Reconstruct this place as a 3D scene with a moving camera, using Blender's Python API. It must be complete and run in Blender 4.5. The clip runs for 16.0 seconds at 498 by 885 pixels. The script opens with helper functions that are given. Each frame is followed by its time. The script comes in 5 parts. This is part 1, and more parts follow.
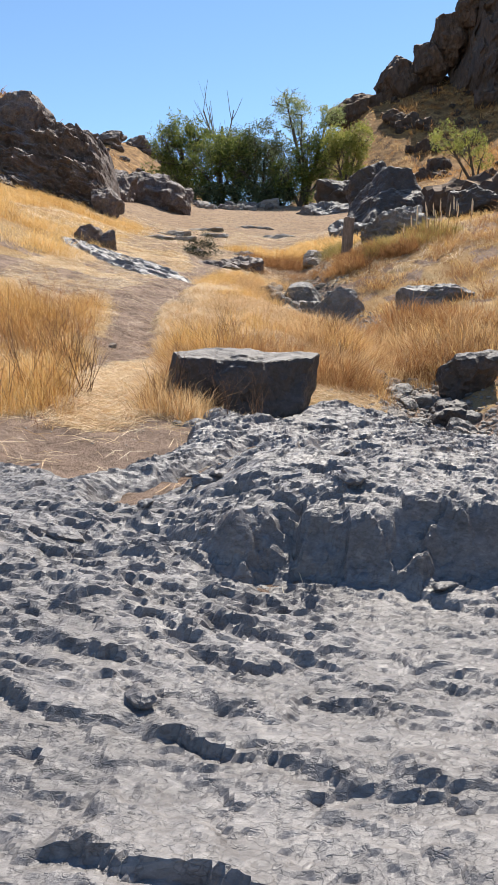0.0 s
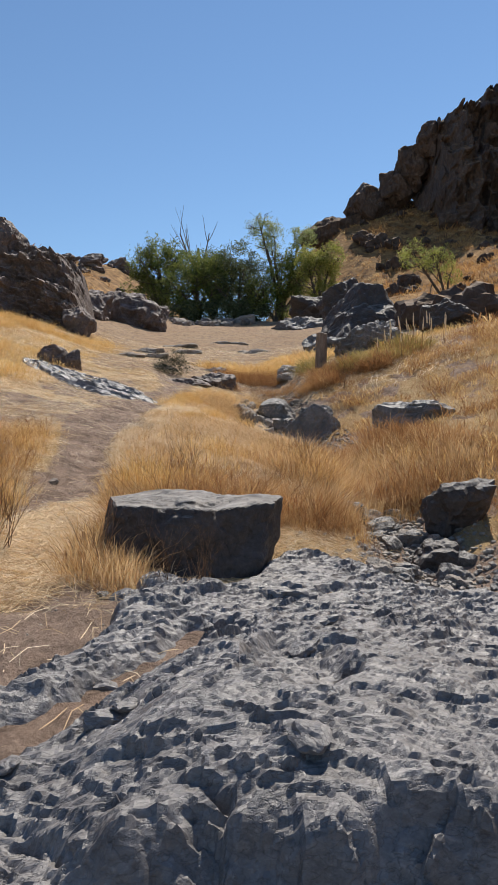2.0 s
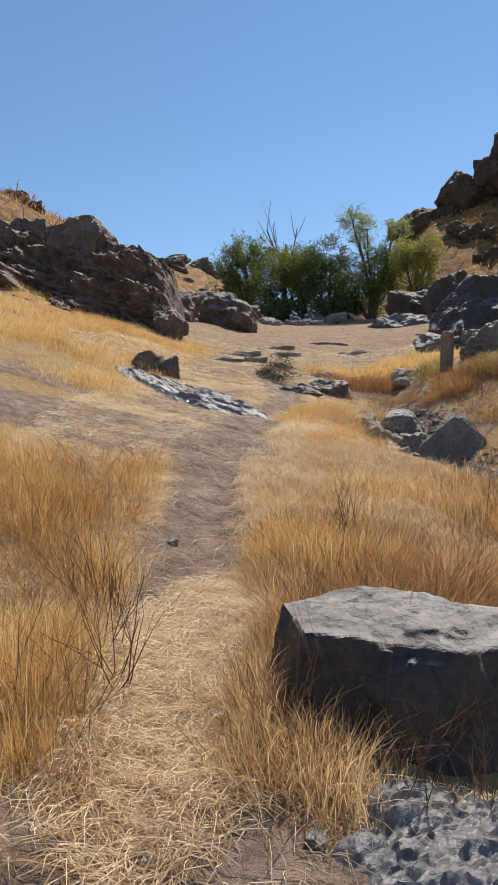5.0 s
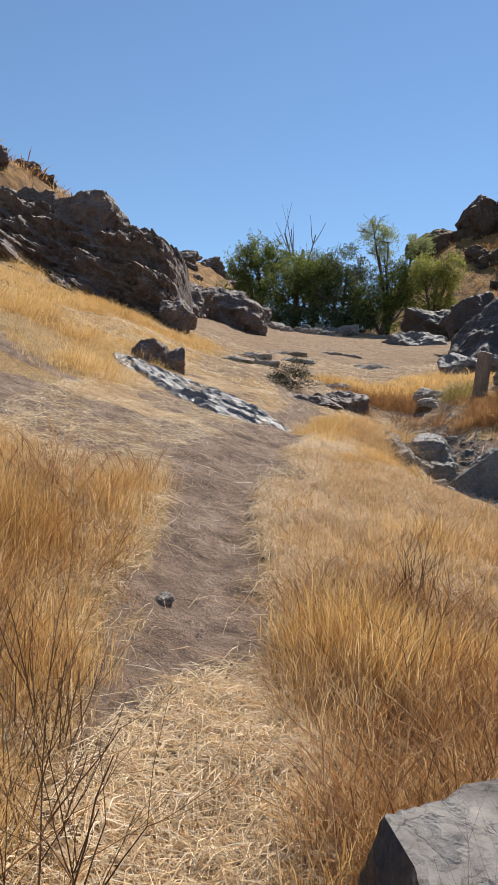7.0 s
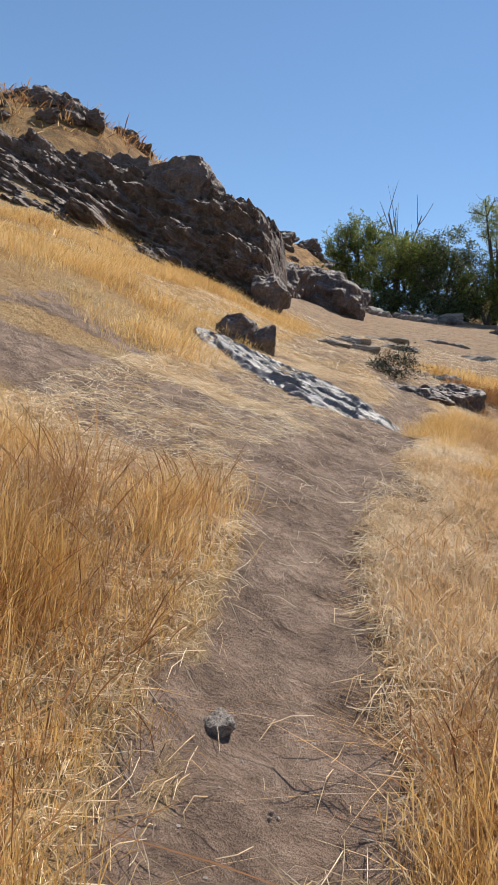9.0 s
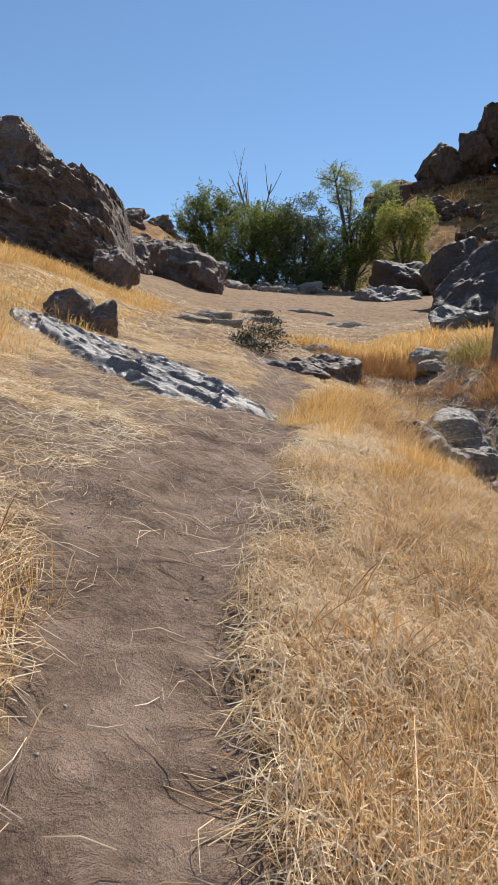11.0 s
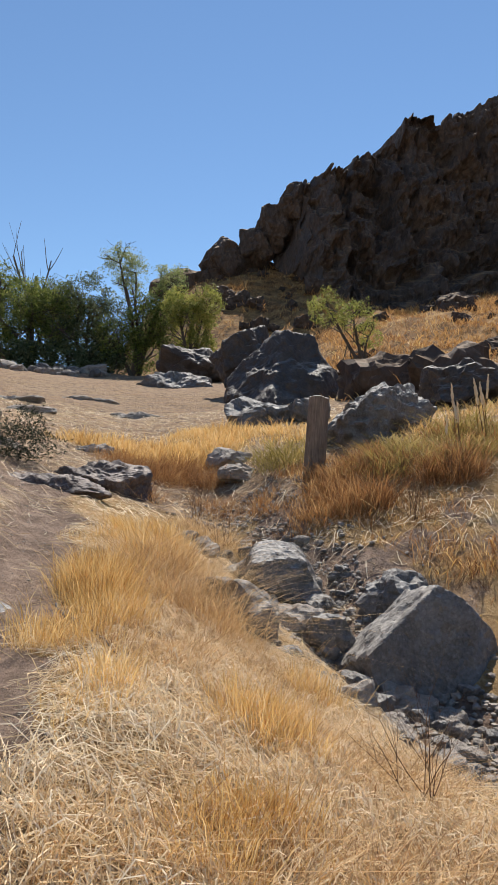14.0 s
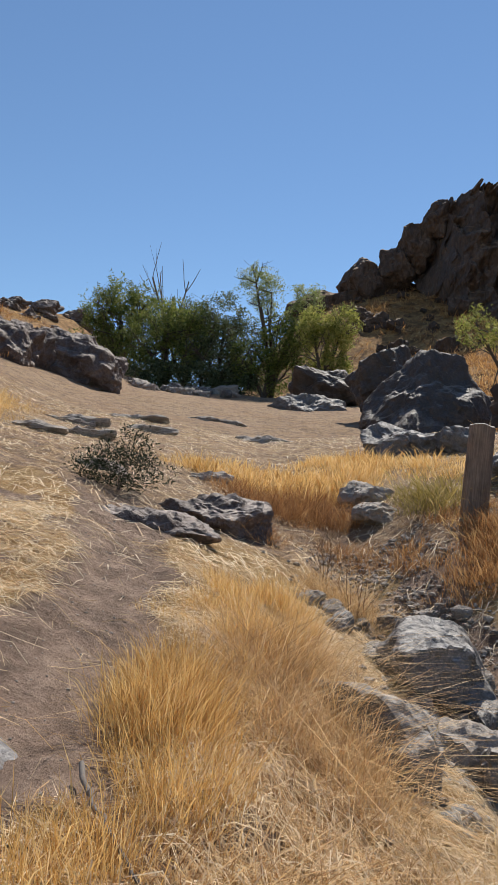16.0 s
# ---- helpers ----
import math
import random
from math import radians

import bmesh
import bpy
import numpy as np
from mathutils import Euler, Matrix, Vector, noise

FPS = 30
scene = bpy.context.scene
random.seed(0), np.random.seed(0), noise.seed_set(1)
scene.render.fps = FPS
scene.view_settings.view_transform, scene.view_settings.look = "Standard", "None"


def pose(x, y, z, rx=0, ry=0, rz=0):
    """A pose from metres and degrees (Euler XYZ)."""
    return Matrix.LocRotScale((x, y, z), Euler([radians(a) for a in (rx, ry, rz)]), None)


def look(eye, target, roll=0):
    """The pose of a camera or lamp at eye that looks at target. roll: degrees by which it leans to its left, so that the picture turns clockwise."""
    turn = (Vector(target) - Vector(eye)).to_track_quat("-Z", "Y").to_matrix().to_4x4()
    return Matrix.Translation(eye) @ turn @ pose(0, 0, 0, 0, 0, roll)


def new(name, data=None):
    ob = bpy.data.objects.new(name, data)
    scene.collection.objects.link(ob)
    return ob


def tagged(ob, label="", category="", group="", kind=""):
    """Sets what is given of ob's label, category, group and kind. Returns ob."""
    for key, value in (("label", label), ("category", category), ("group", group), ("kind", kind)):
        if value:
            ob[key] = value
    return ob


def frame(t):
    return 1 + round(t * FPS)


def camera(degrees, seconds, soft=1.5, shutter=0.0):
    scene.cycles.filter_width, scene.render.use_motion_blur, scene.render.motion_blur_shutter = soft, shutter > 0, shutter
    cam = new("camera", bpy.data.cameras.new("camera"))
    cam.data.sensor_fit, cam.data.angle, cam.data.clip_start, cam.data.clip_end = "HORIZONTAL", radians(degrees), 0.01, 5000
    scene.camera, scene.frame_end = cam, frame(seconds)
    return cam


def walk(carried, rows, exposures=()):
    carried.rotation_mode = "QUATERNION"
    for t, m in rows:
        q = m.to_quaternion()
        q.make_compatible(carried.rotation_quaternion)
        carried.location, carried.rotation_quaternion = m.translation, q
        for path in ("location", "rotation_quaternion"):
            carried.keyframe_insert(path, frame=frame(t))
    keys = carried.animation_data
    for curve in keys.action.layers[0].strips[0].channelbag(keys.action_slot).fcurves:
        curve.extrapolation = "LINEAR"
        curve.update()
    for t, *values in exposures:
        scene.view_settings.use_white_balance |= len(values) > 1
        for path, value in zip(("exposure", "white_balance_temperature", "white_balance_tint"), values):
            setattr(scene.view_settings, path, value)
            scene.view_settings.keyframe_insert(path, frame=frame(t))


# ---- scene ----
cam = camera(38.7, 16.0, soft=1.0)
PATH = [
    (0, (0.068, 0.447, 1.509), (0.047, 2.418, 1.17), -1.1),
    (0.5, (0.135, 0.707, 1.633), (0.156, 2.706, 1.572), -1.8),
    (1, (0.246, 1.052, 1.728), (0.271, 3.052, 1.722), -1.9),
    (1.5, (0.283, 1.429, 1.723), (0.311, 3.429, 1.698), -1.8),
    (2, (0.361, 1.677, 1.755), (0.394, 3.676, 1.717), -2.2),
    (2.5, (0.325, 1.998, 1.751), (0.228, 3.995, 1.708), -4.3),
    (3, (0.065, 2.464, 1.825), (-0.077, 4.458, 1.745), -4.4),
    (3.5, (-0.093, 2.805, 2.043), (-0.25, 4.797, 1.964), -4.2),
    (4, (-0.226, 3.196, 2.138), (-0.393, 5.189, 2.11), -3.7),
    (4.2, (-0.301, 3.356, 2.145), (-0.48, 5.348, 2.12), -3.5),
    (6.3, (-0.864, 5.244, 2.262), (-1.011, 7.238, 2.209), 2.4),
    (6.5, (-0.892, 5.453, 2.249), (-1.041, 7.447, 2.239), 3.4),
    (7, (-1.083, 5.996, 2.266), (-1.245, 7.989, 2.25), 3.3),
    (7.5, (-1.275, 6.515, 2.311), (-1.442, 8.507, 2.282), 3.7),
    (8, (-1.293, 7.017, 2.298), (-1.576, 8.996, 2.273), 6.9),
    (8.2, (-1.329, 7.185, 2.307), (-1.717, 9.146, 2.253), 7.9),
    (10.3, (-1.478, 9.129, 2.454), (-1.721, 11.112, 2.367), 1.7),
    (10.5, (-1.493, 9.329, 2.455), (-1.655, 11.32, 2.362), 1.6),
    (11, (-1.472, 9.894, 2.529), (-1.511, 11.891, 2.421), 1.4),
    (11.5, (-1.514, 10.396, 2.662), (-1.474, 12.395, 2.607), 1.6),
    (12, (-1.514, 10.889, 2.771), (-1.347, 12.882, 2.773), 1.5),
    (12.5, (-1.397, 11.421, 2.871), (-1.135, 13.403, 2.865), 2.4),
    (13, (-1.402, 11.944, 2.978), (-1.079, 13.918, 3.006), 2.9),
    (13.5, (-1.219, 12.367, 3.099), (-0.661, 14.283, 3.23), 1.6),
    (14, (-1.106, 12.887, 3.147), (-0.565, 14.809, 3.275), 0.5),
    (14.5, (-1.038, 13.392, 3.225), (-0.518, 15.319, 3.342), 0.1),
    (15, (-0.867, 13.787, 3.296), (-0.4, 15.721, 3.506), -0.5),
    (15.5, (-0.756, 14.212, 3.321), (-0.444, 16.177, 3.521), 0.8),
    (16, (-0.747, 14.705, 3.385), (-0.572, 16.689, 3.567), 3.4),
]
walk(cam, [(t, look(eye, target, roll)) for t, eye, target, roll in PATH], [(0, 0.7), (0.5, 0.6), (0.9, 0.32), (1.5, 0.22), (3.0, 0.26), (7.0, 0.32), (11.0, 0.3), (13.5, 0.34), (16.0, 0.2)])

# ---- light: high sun ahead of the walk, clear sky ----
SUN_EL, SUN_AZ = 55.0, 26.0
world = bpy.data.worlds.new("world")
scene.world = world
world.use_nodes = True
wn = world.node_tree
sky = wn.nodes.new("ShaderNodeTexSky")
sky.sky_type, sky.sun_disc = "NISHITA", False
sky.sun_elevation, sky.sun_rotation = radians(SUN_EL), radians(SUN_AZ)
sky.altitude, sky.air_density, sky.dust_density, sky.ozone_density = 800, 1.1, 0.0, 3.6
clear = wn.nodes.new("ShaderNodeMix")
clear.data_type, clear.blend_type = "RGBA", "MULTIPLY"
clear.inputs[0].default_value = 1.0
clear.inputs[7].default_value = (0.95, 1.03, 1.05, 1)
wn.links.new(sky.outputs[0], clear.inputs[6])
wn.links.new(clear.outputs[2], wn.nodes["Background"].inputs["Color"])
wn.nodes["Background"].inputs["Strength"].default_value = 0.10
sun = new("sun", bpy.data.lights.new("sun", "SUN"))
sun.data.energy, sun.data.angle, sun.data.color = 5.0, radians(0.53), (1.0, 0.925, 0.81)
sun_dir = Vector((math.sin(radians(SUN_AZ)) * math.cos(radians(SUN_EL)), math.cos(radians(SUN_AZ)) * math.cos(radians(SUN_EL)), math.sin(radians(SUN_EL))))
sun.matrix_world = look(sun_dir * 200, (0, 0, 0))


# ---- materials ----
def nodes_of(name):
    m = bpy.data.materials.new(name)
    m.use_nodes = True
    nt = m.node_tree
    return m, nt, nt.nodes["Principled BSDF"]


def node(nt, kind, **inputs):
    n = nt.nodes.new(kind)
    for k, v in inputs.items():
        n.inputs[k.replace("_", " ")].default_value = v
    return n


def colour_ramp(nt, fac, stops):
    r = nt.nodes.new("ShaderNodeValToRGB")
    e = r.color_ramp.elements
    while len(e) < len(stops):
        e.new(0.5)
    for el, (p, c) in zip(e, stops):
        el.position, el.color = p, (*c, 1)
    nt.links.new(fac, r.inputs["Fac"])
    return r.outputs["Color"]


def mix(nt, fac, a, b, blend="MIX"):
    n = nt.nodes.new("ShaderNodeMix")
    n.data_type, n.blend_type = "RGBA", blend
    for sock, v in ((n.inputs[0], fac), (n.inputs[6], a), (n.inputs[7], b)):
        if isinstance(v, (int, float)):
            sock.default_value = v
        elif isinstance(v, tuple):
            sock.default_value = (*v, 1)
        else:
            nt.links.new(v, sock)
    return n.outputs[2]


def noise_tex(nt, vec, scale, detail=6.0, rough=0.6, distortion=0.0):
    n = node(nt, "ShaderNodeTexNoise", Scale=scale, Detail=detail, Roughness=rough, Distortion=distortion)
    nt.links.new(vec, n.inputs["Vector"])
    return n.outputs["Fac"]


def stretched(nt, vec, scale, turn=(0, 0, 0)):
    n = nt.nodes.new("ShaderNodeMapping")
    n.inputs["Scale"].default_value = scale
    n.inputs["Rotation"].default_value = [radians(a) for a in turn]
    nt.links.new(vec, n.inputs["Vector"])
    return n.outputs["Vector"]


def bumped(nt, bsdf, heights, distance):
    """Adds up bump maps: heights is a list of (socket, strength)."""
    last = None
    for sock, strength, dist in heights:
        b = node(nt, "ShaderNodeBump", Strength=strength, Distance=dist * distance)
        nt.links.new(sock, b.inputs["Height"])
        if last:
            nt.links.new(last, b.inputs["Normal"])
        last = b.outputs["Normal"]
    nt.links.new(last, bsdf.inputs["Normal"])


def facet_height(nt, vec, scale, warp):
    """Height of small tilted broken faces."""
    w = node(nt, "ShaderNodeTexNoise", Scale=scale * 1.5, Detail=3.0)
    nt.links.new(vec, w.inputs["Vector"])
    amt = nt.nodes.new("ShaderNodeVectorMath")
    amt.operation = "SCALE"
    nt.links.new(w.outputs["Color"], amt.inputs[0])
    amt.inputs["Scale"].default_value = warp / scale
    add = nt.nodes.new("ShaderNodeVectorMath")
    add.operation = "ADD"
    nt.links.new(vec, add.inputs[0])
    nt.links.new(amt.outputs[0], add.inputs[1])
    cell = node(nt, "ShaderNodeTexVoronoi", Scale=scale)
    nt.links.new(add.outputs[0], cell.inputs["Vector"])
    off = nt.nodes.new("ShaderNodeVectorMath")
    off.operation = "SUBTRACT"
    nt.links.new(add.outputs[0], off.inputs[0])
    nt.links.new(cell.outputs["Position"], off.inputs[1])
    tilt = nt.nodes.new("ShaderNodeVectorMath")
    tilt.operation = "SUBTRACT"
    nt.links.new(cell.outputs["Color"], tilt.inputs[0])
    tilt.inputs[1].default_value = (0.5, 0.5, 0.5)
    dot = nt.nodes.new("ShaderNodeVectorMath")
    dot.operation = "DOT_PRODUCT"
    nt.links.new(off.outputs[0], dot.inputs[0])
    nt.links.new(tilt.outputs[0], dot.inputs[1])
    mul = nt.nodes.new("ShaderNodeMath")
    mul.operation = "MULTIPLY"
    nt.links.new(dot.outputs["Value"], mul.inputs[0])
    mul.inputs[1].default_value = 1.6
    return mul.outputs[0]


def rock_material(name, dark, mid, light, rough, size=1.0, lichen=0.0, lit_or_grass_top=None, grain=(1, 1, 1), broken=0.6):
    """Weathered rock: mottled colour, pits and cracks; size is the grain's scale in metres."""
    m, nt, b = nodes_of(name)
    co = nt.nodes.new("ShaderNodeTexCoord").outputs["Object"]
    vec = stretched(nt, co, grain, (12, 8, 25))
    big = noise_tex(nt, vec, 1.3 / size, 8, 0.65, 0.6)
    fine = noise_tex(nt, vec, 14 / size, 8, 0.7, 0.3)
    col = colour_ramp(nt, big, [(0.3, dark), (0.52, mid), (0.72, light)])
    col = mix(nt, 0.55, col, colour_ramp(nt, fine, [(0.3, dark), (0.55, mid), (0.75, light)]))
    crack = node(nt, "ShaderNodeTexVoronoi", Scale=2.2 / size)
    crack.feature = "DISTANCE_TO_EDGE"
    warp = nt.nodes.new("ShaderNodeVectorMath")
    warp.operation = "ADD"
    wob = node(nt, "ShaderNodeTexNoise", Scale=3.0 / size, Detail=4.0)
    nt.links.new(vec, wob.inputs["Vector"])
    nt.links.new(vec, warp.inputs[0])
    nt.links.new(wob.outputs["Color"], warp.inputs[1])
    nt.links.new(warp.outputs[0], crack.inputs["Vector"])
    edge = colour_ramp(nt, crack.outputs["Distance"], [(0.0, (0, 0, 0)), (0.05, (1, 1, 1))])
    col = mix(nt, mix(nt, 0.35, (1, 1, 1), edge), tuple(0.45 * c for c in dark), col)
    if lichen:
        patch = colour_ramp(nt, noise_tex(nt, co, 6 / size, 6, 0.7), [(0.58, (0, 0, 0)), (0.68, (1, 1, 1))])
        col = mix(nt, mix(nt, lichen, (0, 0, 0), patch), col, (0.42, 0.38, 0.33))
    # upward faces recoloured: painted-in sunlight on rocks, dry grass on the cliff
    if lit_or_grass_top:
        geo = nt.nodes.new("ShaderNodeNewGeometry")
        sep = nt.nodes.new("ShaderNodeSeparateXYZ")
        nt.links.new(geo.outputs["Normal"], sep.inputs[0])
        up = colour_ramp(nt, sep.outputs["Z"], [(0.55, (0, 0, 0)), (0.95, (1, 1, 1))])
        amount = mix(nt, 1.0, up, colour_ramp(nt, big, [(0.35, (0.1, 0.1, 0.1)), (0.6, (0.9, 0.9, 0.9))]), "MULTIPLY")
        col = mix(nt, amount, col, lit_or_grass_top)
    nt.links.new(col, b.inputs["Base Color"])
    nt.links.new(colour_ramp(nt, fine, [(0.3, (rough + 0.12,) * 3), (0.7, (rough - 0.1,) * 3)]), b.inputs["Roughness"])
    bumped(nt, b, [(big, 0.6, 0.10), (facet_height(nt, vec, 3.5 / size, 0.5), broken, 1.0 / size), (facet_height(nt, vec, 11 / size, 0.5), broken, 1.0 / size), (edge, 0.4, 0.02), (fine, 0.6, 0.018)], size)
    return m


ROCK_BED = rock_material("bedrock_stone", (0.058, 0.054, 0.054), (0.175, 0.164, 0.162), (0.36, 0.338, 0.325), 0.42, 0.4, grain=(0.8, 1.2, 1.3), broken=0.2)
ROCK_GREY = rock_material("grey_stone", (0.075, 0.068, 0.064), (0.175, 0.16, 0.148), (0.36, 0.335, 0.31), 0.7, 0.5, lit_or_grass_top=(0.38, 0.36, 0.335), broken=0.45)
ROCK_PALE = rock_material("pale_stone", (0.16, 0.137, 0.118), (0.33, 0.288, 0.248), (0.50, 0.455, 0.40), 0.8, 0.3, broken=0.4)
# the boulder's sunlit top is put into its colour, over near-black sides
ROCK_BLOCK = rock_material("boulder_stone", (0.028, 0.022, 0.019), (0.066, 0.051, 0.043), (0.13, 0.104, 0.088), 0.66, 0.7, lit_or_grass_top=(0.28, 0.26, 0.24), broken=0.4)
ROCK_BROWN = rock_material("brown_stone", (0.045, 0.032, 0.028), (0.14, 0.104, 0.089), (0.31, 0.25, 0.22), 0.72, 0.7, 0.12, lit_or_grass_top=(0.31, 0.262, 0.235), broken=0.5)
ROCK_CLIFF = rock_material("cliff_stone", (0.03, 0.020, 0.016), (0.085, 0.057, 0.043), (0.17, 0.12, 0.09), 0.85, 4.0, 0.12, lit_or_grass_top=(0.30, 0.17, 0.075), grain=(1, 1, 0.45), broken=0.6)


def ground_material():
    m, nt, b = nodes_of("dry_ground")
    co = nt.nodes.new("ShaderNodeTexCoord").outputs["Object"]
    big, mid_, fine = noise_tex(nt, co, 0.5, 6, 0.6), noise_tex(nt, co, 5, 8, 0.7, 0.4), noise_tex(nt, co, 60, 6, 0.75)
    dirt = colour_ramp(nt, mid_, [(0.3, (0.11, 0.078, 0.06)), (0.5, (0.315, 0.222, 0.168)), (0.72, (0.52, 0.385, 0.295))])
    dirt = mix(nt, 0.28, dirt, colour_ramp(nt, fine, [(0.32, (0.10, 0.07, 0.05)), (0.5, (0.31, 0.226, 0.168)), (0.7, (0.52, 0.405, 0.31))]))
    tread = colour_ramp(nt, noise_tex(nt, co, 1.6, 5, 0.65, 0.5), [(0.36, (0.68, 0.655, 0.65)), (0.62, (1.0, 1.0, 1.0))])
    dirt = mix(nt, 0.9, dirt, mix(nt, 1.0, dirt, tread, "MULTIPLY"))
    fibre = noise_tex(nt, stretched(nt, co, (70, 11, 30), (0, 0, 24)), 1.0, 5, 0.7, 1.5)
    straw = colour_ramp(nt, fibre, [(0.3, (0.15, 0.09, 0.042)), (0.5, (0.42, 0.29, 0.145)), (0.7, (0.68, 0.52, 0.30))])
    straw = mix(nt, colour_ramp(nt, big, [(0.4, (0, 0, 0)), (0.6, (0.6, 0.6, 0.6))]), straw, (0.34, 0.19, 0.075), "MIX")
    cover = nt.nodes.new("ShaderNodeAttribute")
    cover.attribute_name = "straw"
    spread = nt.nodes.new("ShaderNodeMath")
    spread.operation = "MULTIPLY_ADD"
    nt.links.new(mid_, spread.inputs[0])
    spread.inputs[1].default_value = 0.9
    spread.inputs[2].default_value = -0.45
    total = nt.nodes.new("ShaderNodeMath")
    nt.links.new(cover.outputs["Fac"], total.inputs[0])
    nt.links.new(spread.outputs[0], total.inputs[1])
    amount = colour_ramp(nt, total.outputs[0], [(0.3, (0, 0, 0)), (0.62, (1, 1, 1))])
    hill = nt.nodes.new("ShaderNodeAttribute")
    hill.attribute_name = "hillside"
    rough_ground = colour_ramp(nt, noise_tex(nt, co, 0.9, 8, 0.7), [(0.35, (0.07, 0.042, 0.025)), (0.5, (0.24, 0.135, 0.055)), (0.66, (0.42, 0.26, 0.11))])
    nt.links.new(mix(nt, hill.outputs["Fac"], mix(nt, amount, dirt, straw), rough_ground), b.inputs["Base Color"])
    b.inputs["Roughness"].default_value = 0.95
    b.inputs["Specular IOR Level"].default_value = 0.2
    bumped(nt, b, [(mid_, 1.0, 0.14), (fine, 0.45, 0.012), (fibre, 0.5, 0.015)], 1.0)
    return m


GROUND = ground_material()


def blade_material(name, stops, through_light=0.4, rough=0.6):
    """Thin leaves and stalks that let light through, each of its own shade."""
    m, nt, b = nodes_of(name)
    geo = nt.nodes.new("ShaderNodeNewGeometry")
    co = nt.nodes.new("ShaderNodeTexCoord").outputs["Object"]
    patch = noise_tex(nt, co, 0.7, 4, 0.6)
    f = nt.nodes.new("ShaderNodeMath")
    f.operation = "MULTIPLY_ADD"
    nt.links.new(geo.outputs["Random Per Island"], f.inputs[0])
    f.inputs[1].default_value = 0.75
    g = nt.nodes.new("ShaderNodeMath")
    g.operation = "MULTIPLY_ADD"
    nt.links.new(patch, g.inputs[0])
    g.inputs[1].default_value, g.inputs[2].default_value = 1.1, -0.42
    nt.links.new(g.outputs[0], f.inputs[2])
    col = colour_ramp(nt, f.outputs[0], stops)
    nt.links.new(col, b.inputs["Base Color"])
    b.inputs["Roughness"].default_value = rough
    b.inputs["Specular IOR Level"].default_value = 0.25
    tr = nt.nodes.new("ShaderNodeBsdfTranslucent")
    nt.links.new(col, tr.inputs["Color"])
    mx = nt.nodes.new("ShaderNodeMixShader")
    mx.inputs[0].default_value = through_light
    nt.links.new(b.outputs[0], mx.inputs[1])
    nt.links.new(tr.outputs[0], mx.inputs[2])
    nt.links.new(mx.outputs[0], nt.nodes["Material Output"].inputs["Surface"])
    return m


GRASS_GOLD = blade_material("golden_grass", [(0.05, (0.40, 0.215, 0.07)), (0.35, (0.66, 0.415, 0.145)), (0.65, (0.80, 0.565, 0.25)), (1.0, (0.90, 0.73, 0.44))], 0.45)
GRASS_RUST = blade_material("rusty_grass", [(0.05, (0.16, 0.07, 0.03)), (0.45, (0.38, 0.19, 0.075)), (1.0, (0.62, 0.40, 0.19))], 0.4)
GRASS_HILL = blade_material("hillside_grass", [(0.05, (0.24, 0.115, 0.04)), (0.45, (0.48, 0.26, 0.095)), (1.0, (0.70, 0.45, 0.20))], 0.4)
GRASS_PALE = blade_material("faded_grass", [(0.05, (0.24, 0.125, 0.055)), (0.4, (0.60, 0.385, 0.175)), (1.0, (0.90, 0.71, 0.44))], 0.4)
STRAW = blade_material("pale_straw", [(0.05, (0.45, 0.28, 0.14)), (0.4, (0.76, 0.58, 0.35)), (1.0, (0.94, 0.84, 0.66))], 0.2)
WEED = blade_material("dry_weed_stalk", [(0.1, (0.09, 0.048, 0.026)), (0.6, (0.19, 0.105, 0.055)), (1.0, (0.34, 0.22, 0.12))], 0.05)
WEED_GREEN = blade_material("half_green_weed", [(0.1, (0.20, 0.16, 0.045)), (0.5, (0.36, 0.28, 0.09)), (1.0, (0.52, 0.40, 0.17))], 0.4)
LEAF_GREEN = blade_material("green_leaves", [(0.05, (0.06, 0.095, 0.022)), (0.45, (0.16, 0.20, 0.05)), (0.9, (0.32, 0.34, 0.10))], 0.55, 0.5)
LEAF_OLIVE = blade_material("olive_leaves", [(0.05, (0.045, 0.065, 0.03)), (0.45, (0.11, 0.14, 0.065)), (0.9, (0.23, 0.26, 0.14))], 0.45, 0.5)
LEAF_WILLOW = blade_material("willow_leaves", [(0.05, (0.13, 0.17, 0.055)), (0.45, (0.27, 0.32, 0.12)), (0.9, (0.44, 0.46, 0.22))], 0.5, 0.5)
LEAF_DARK = blade_material("dark_shrub_leaves", [(0.1, (0.018, 0.024, 0.012)), (0.6, (0.04, 0.05, 0.025)), (1.0, (0.07, 0.08, 0.04))], 0.15, 0.7)
LEAF_LIME = blade_material("yellow_green_leaves", [(0.05, (0.12, 0.15, 0.03)), (0.45, (0.28, 0.30, 0.07)), (0.9, (0.48, 0.44, 0.14))], 0.55, 0.5)


def wood_material(name, dark, light, scale):
    m, nt, b = nodes_of(name)
    co = nt.nodes.new("ShaderNodeTexCoord").outputs["Object"]
    grain = noise_tex(nt, stretched(nt, co, (scale, scale, scale * 0.06)), 1.0, 8, 0.65, 0.8)
    blot = noise_tex(nt, co, 4.0, 4, 0.6)
    col = mix(nt, 0.35, colour_ramp(nt, grain, [(0.35, dark), (0.65, light)]), colour_ramp(nt, blot, [(0.35, dark), (0.65, light)]))
    nt.links.new(col, b.inputs["Base Color"])
    b.inputs["Roughness"].default_value = 0.85
    bumped(nt, b, [(grain, 0.8, 0.012)], 1.0)
    return m


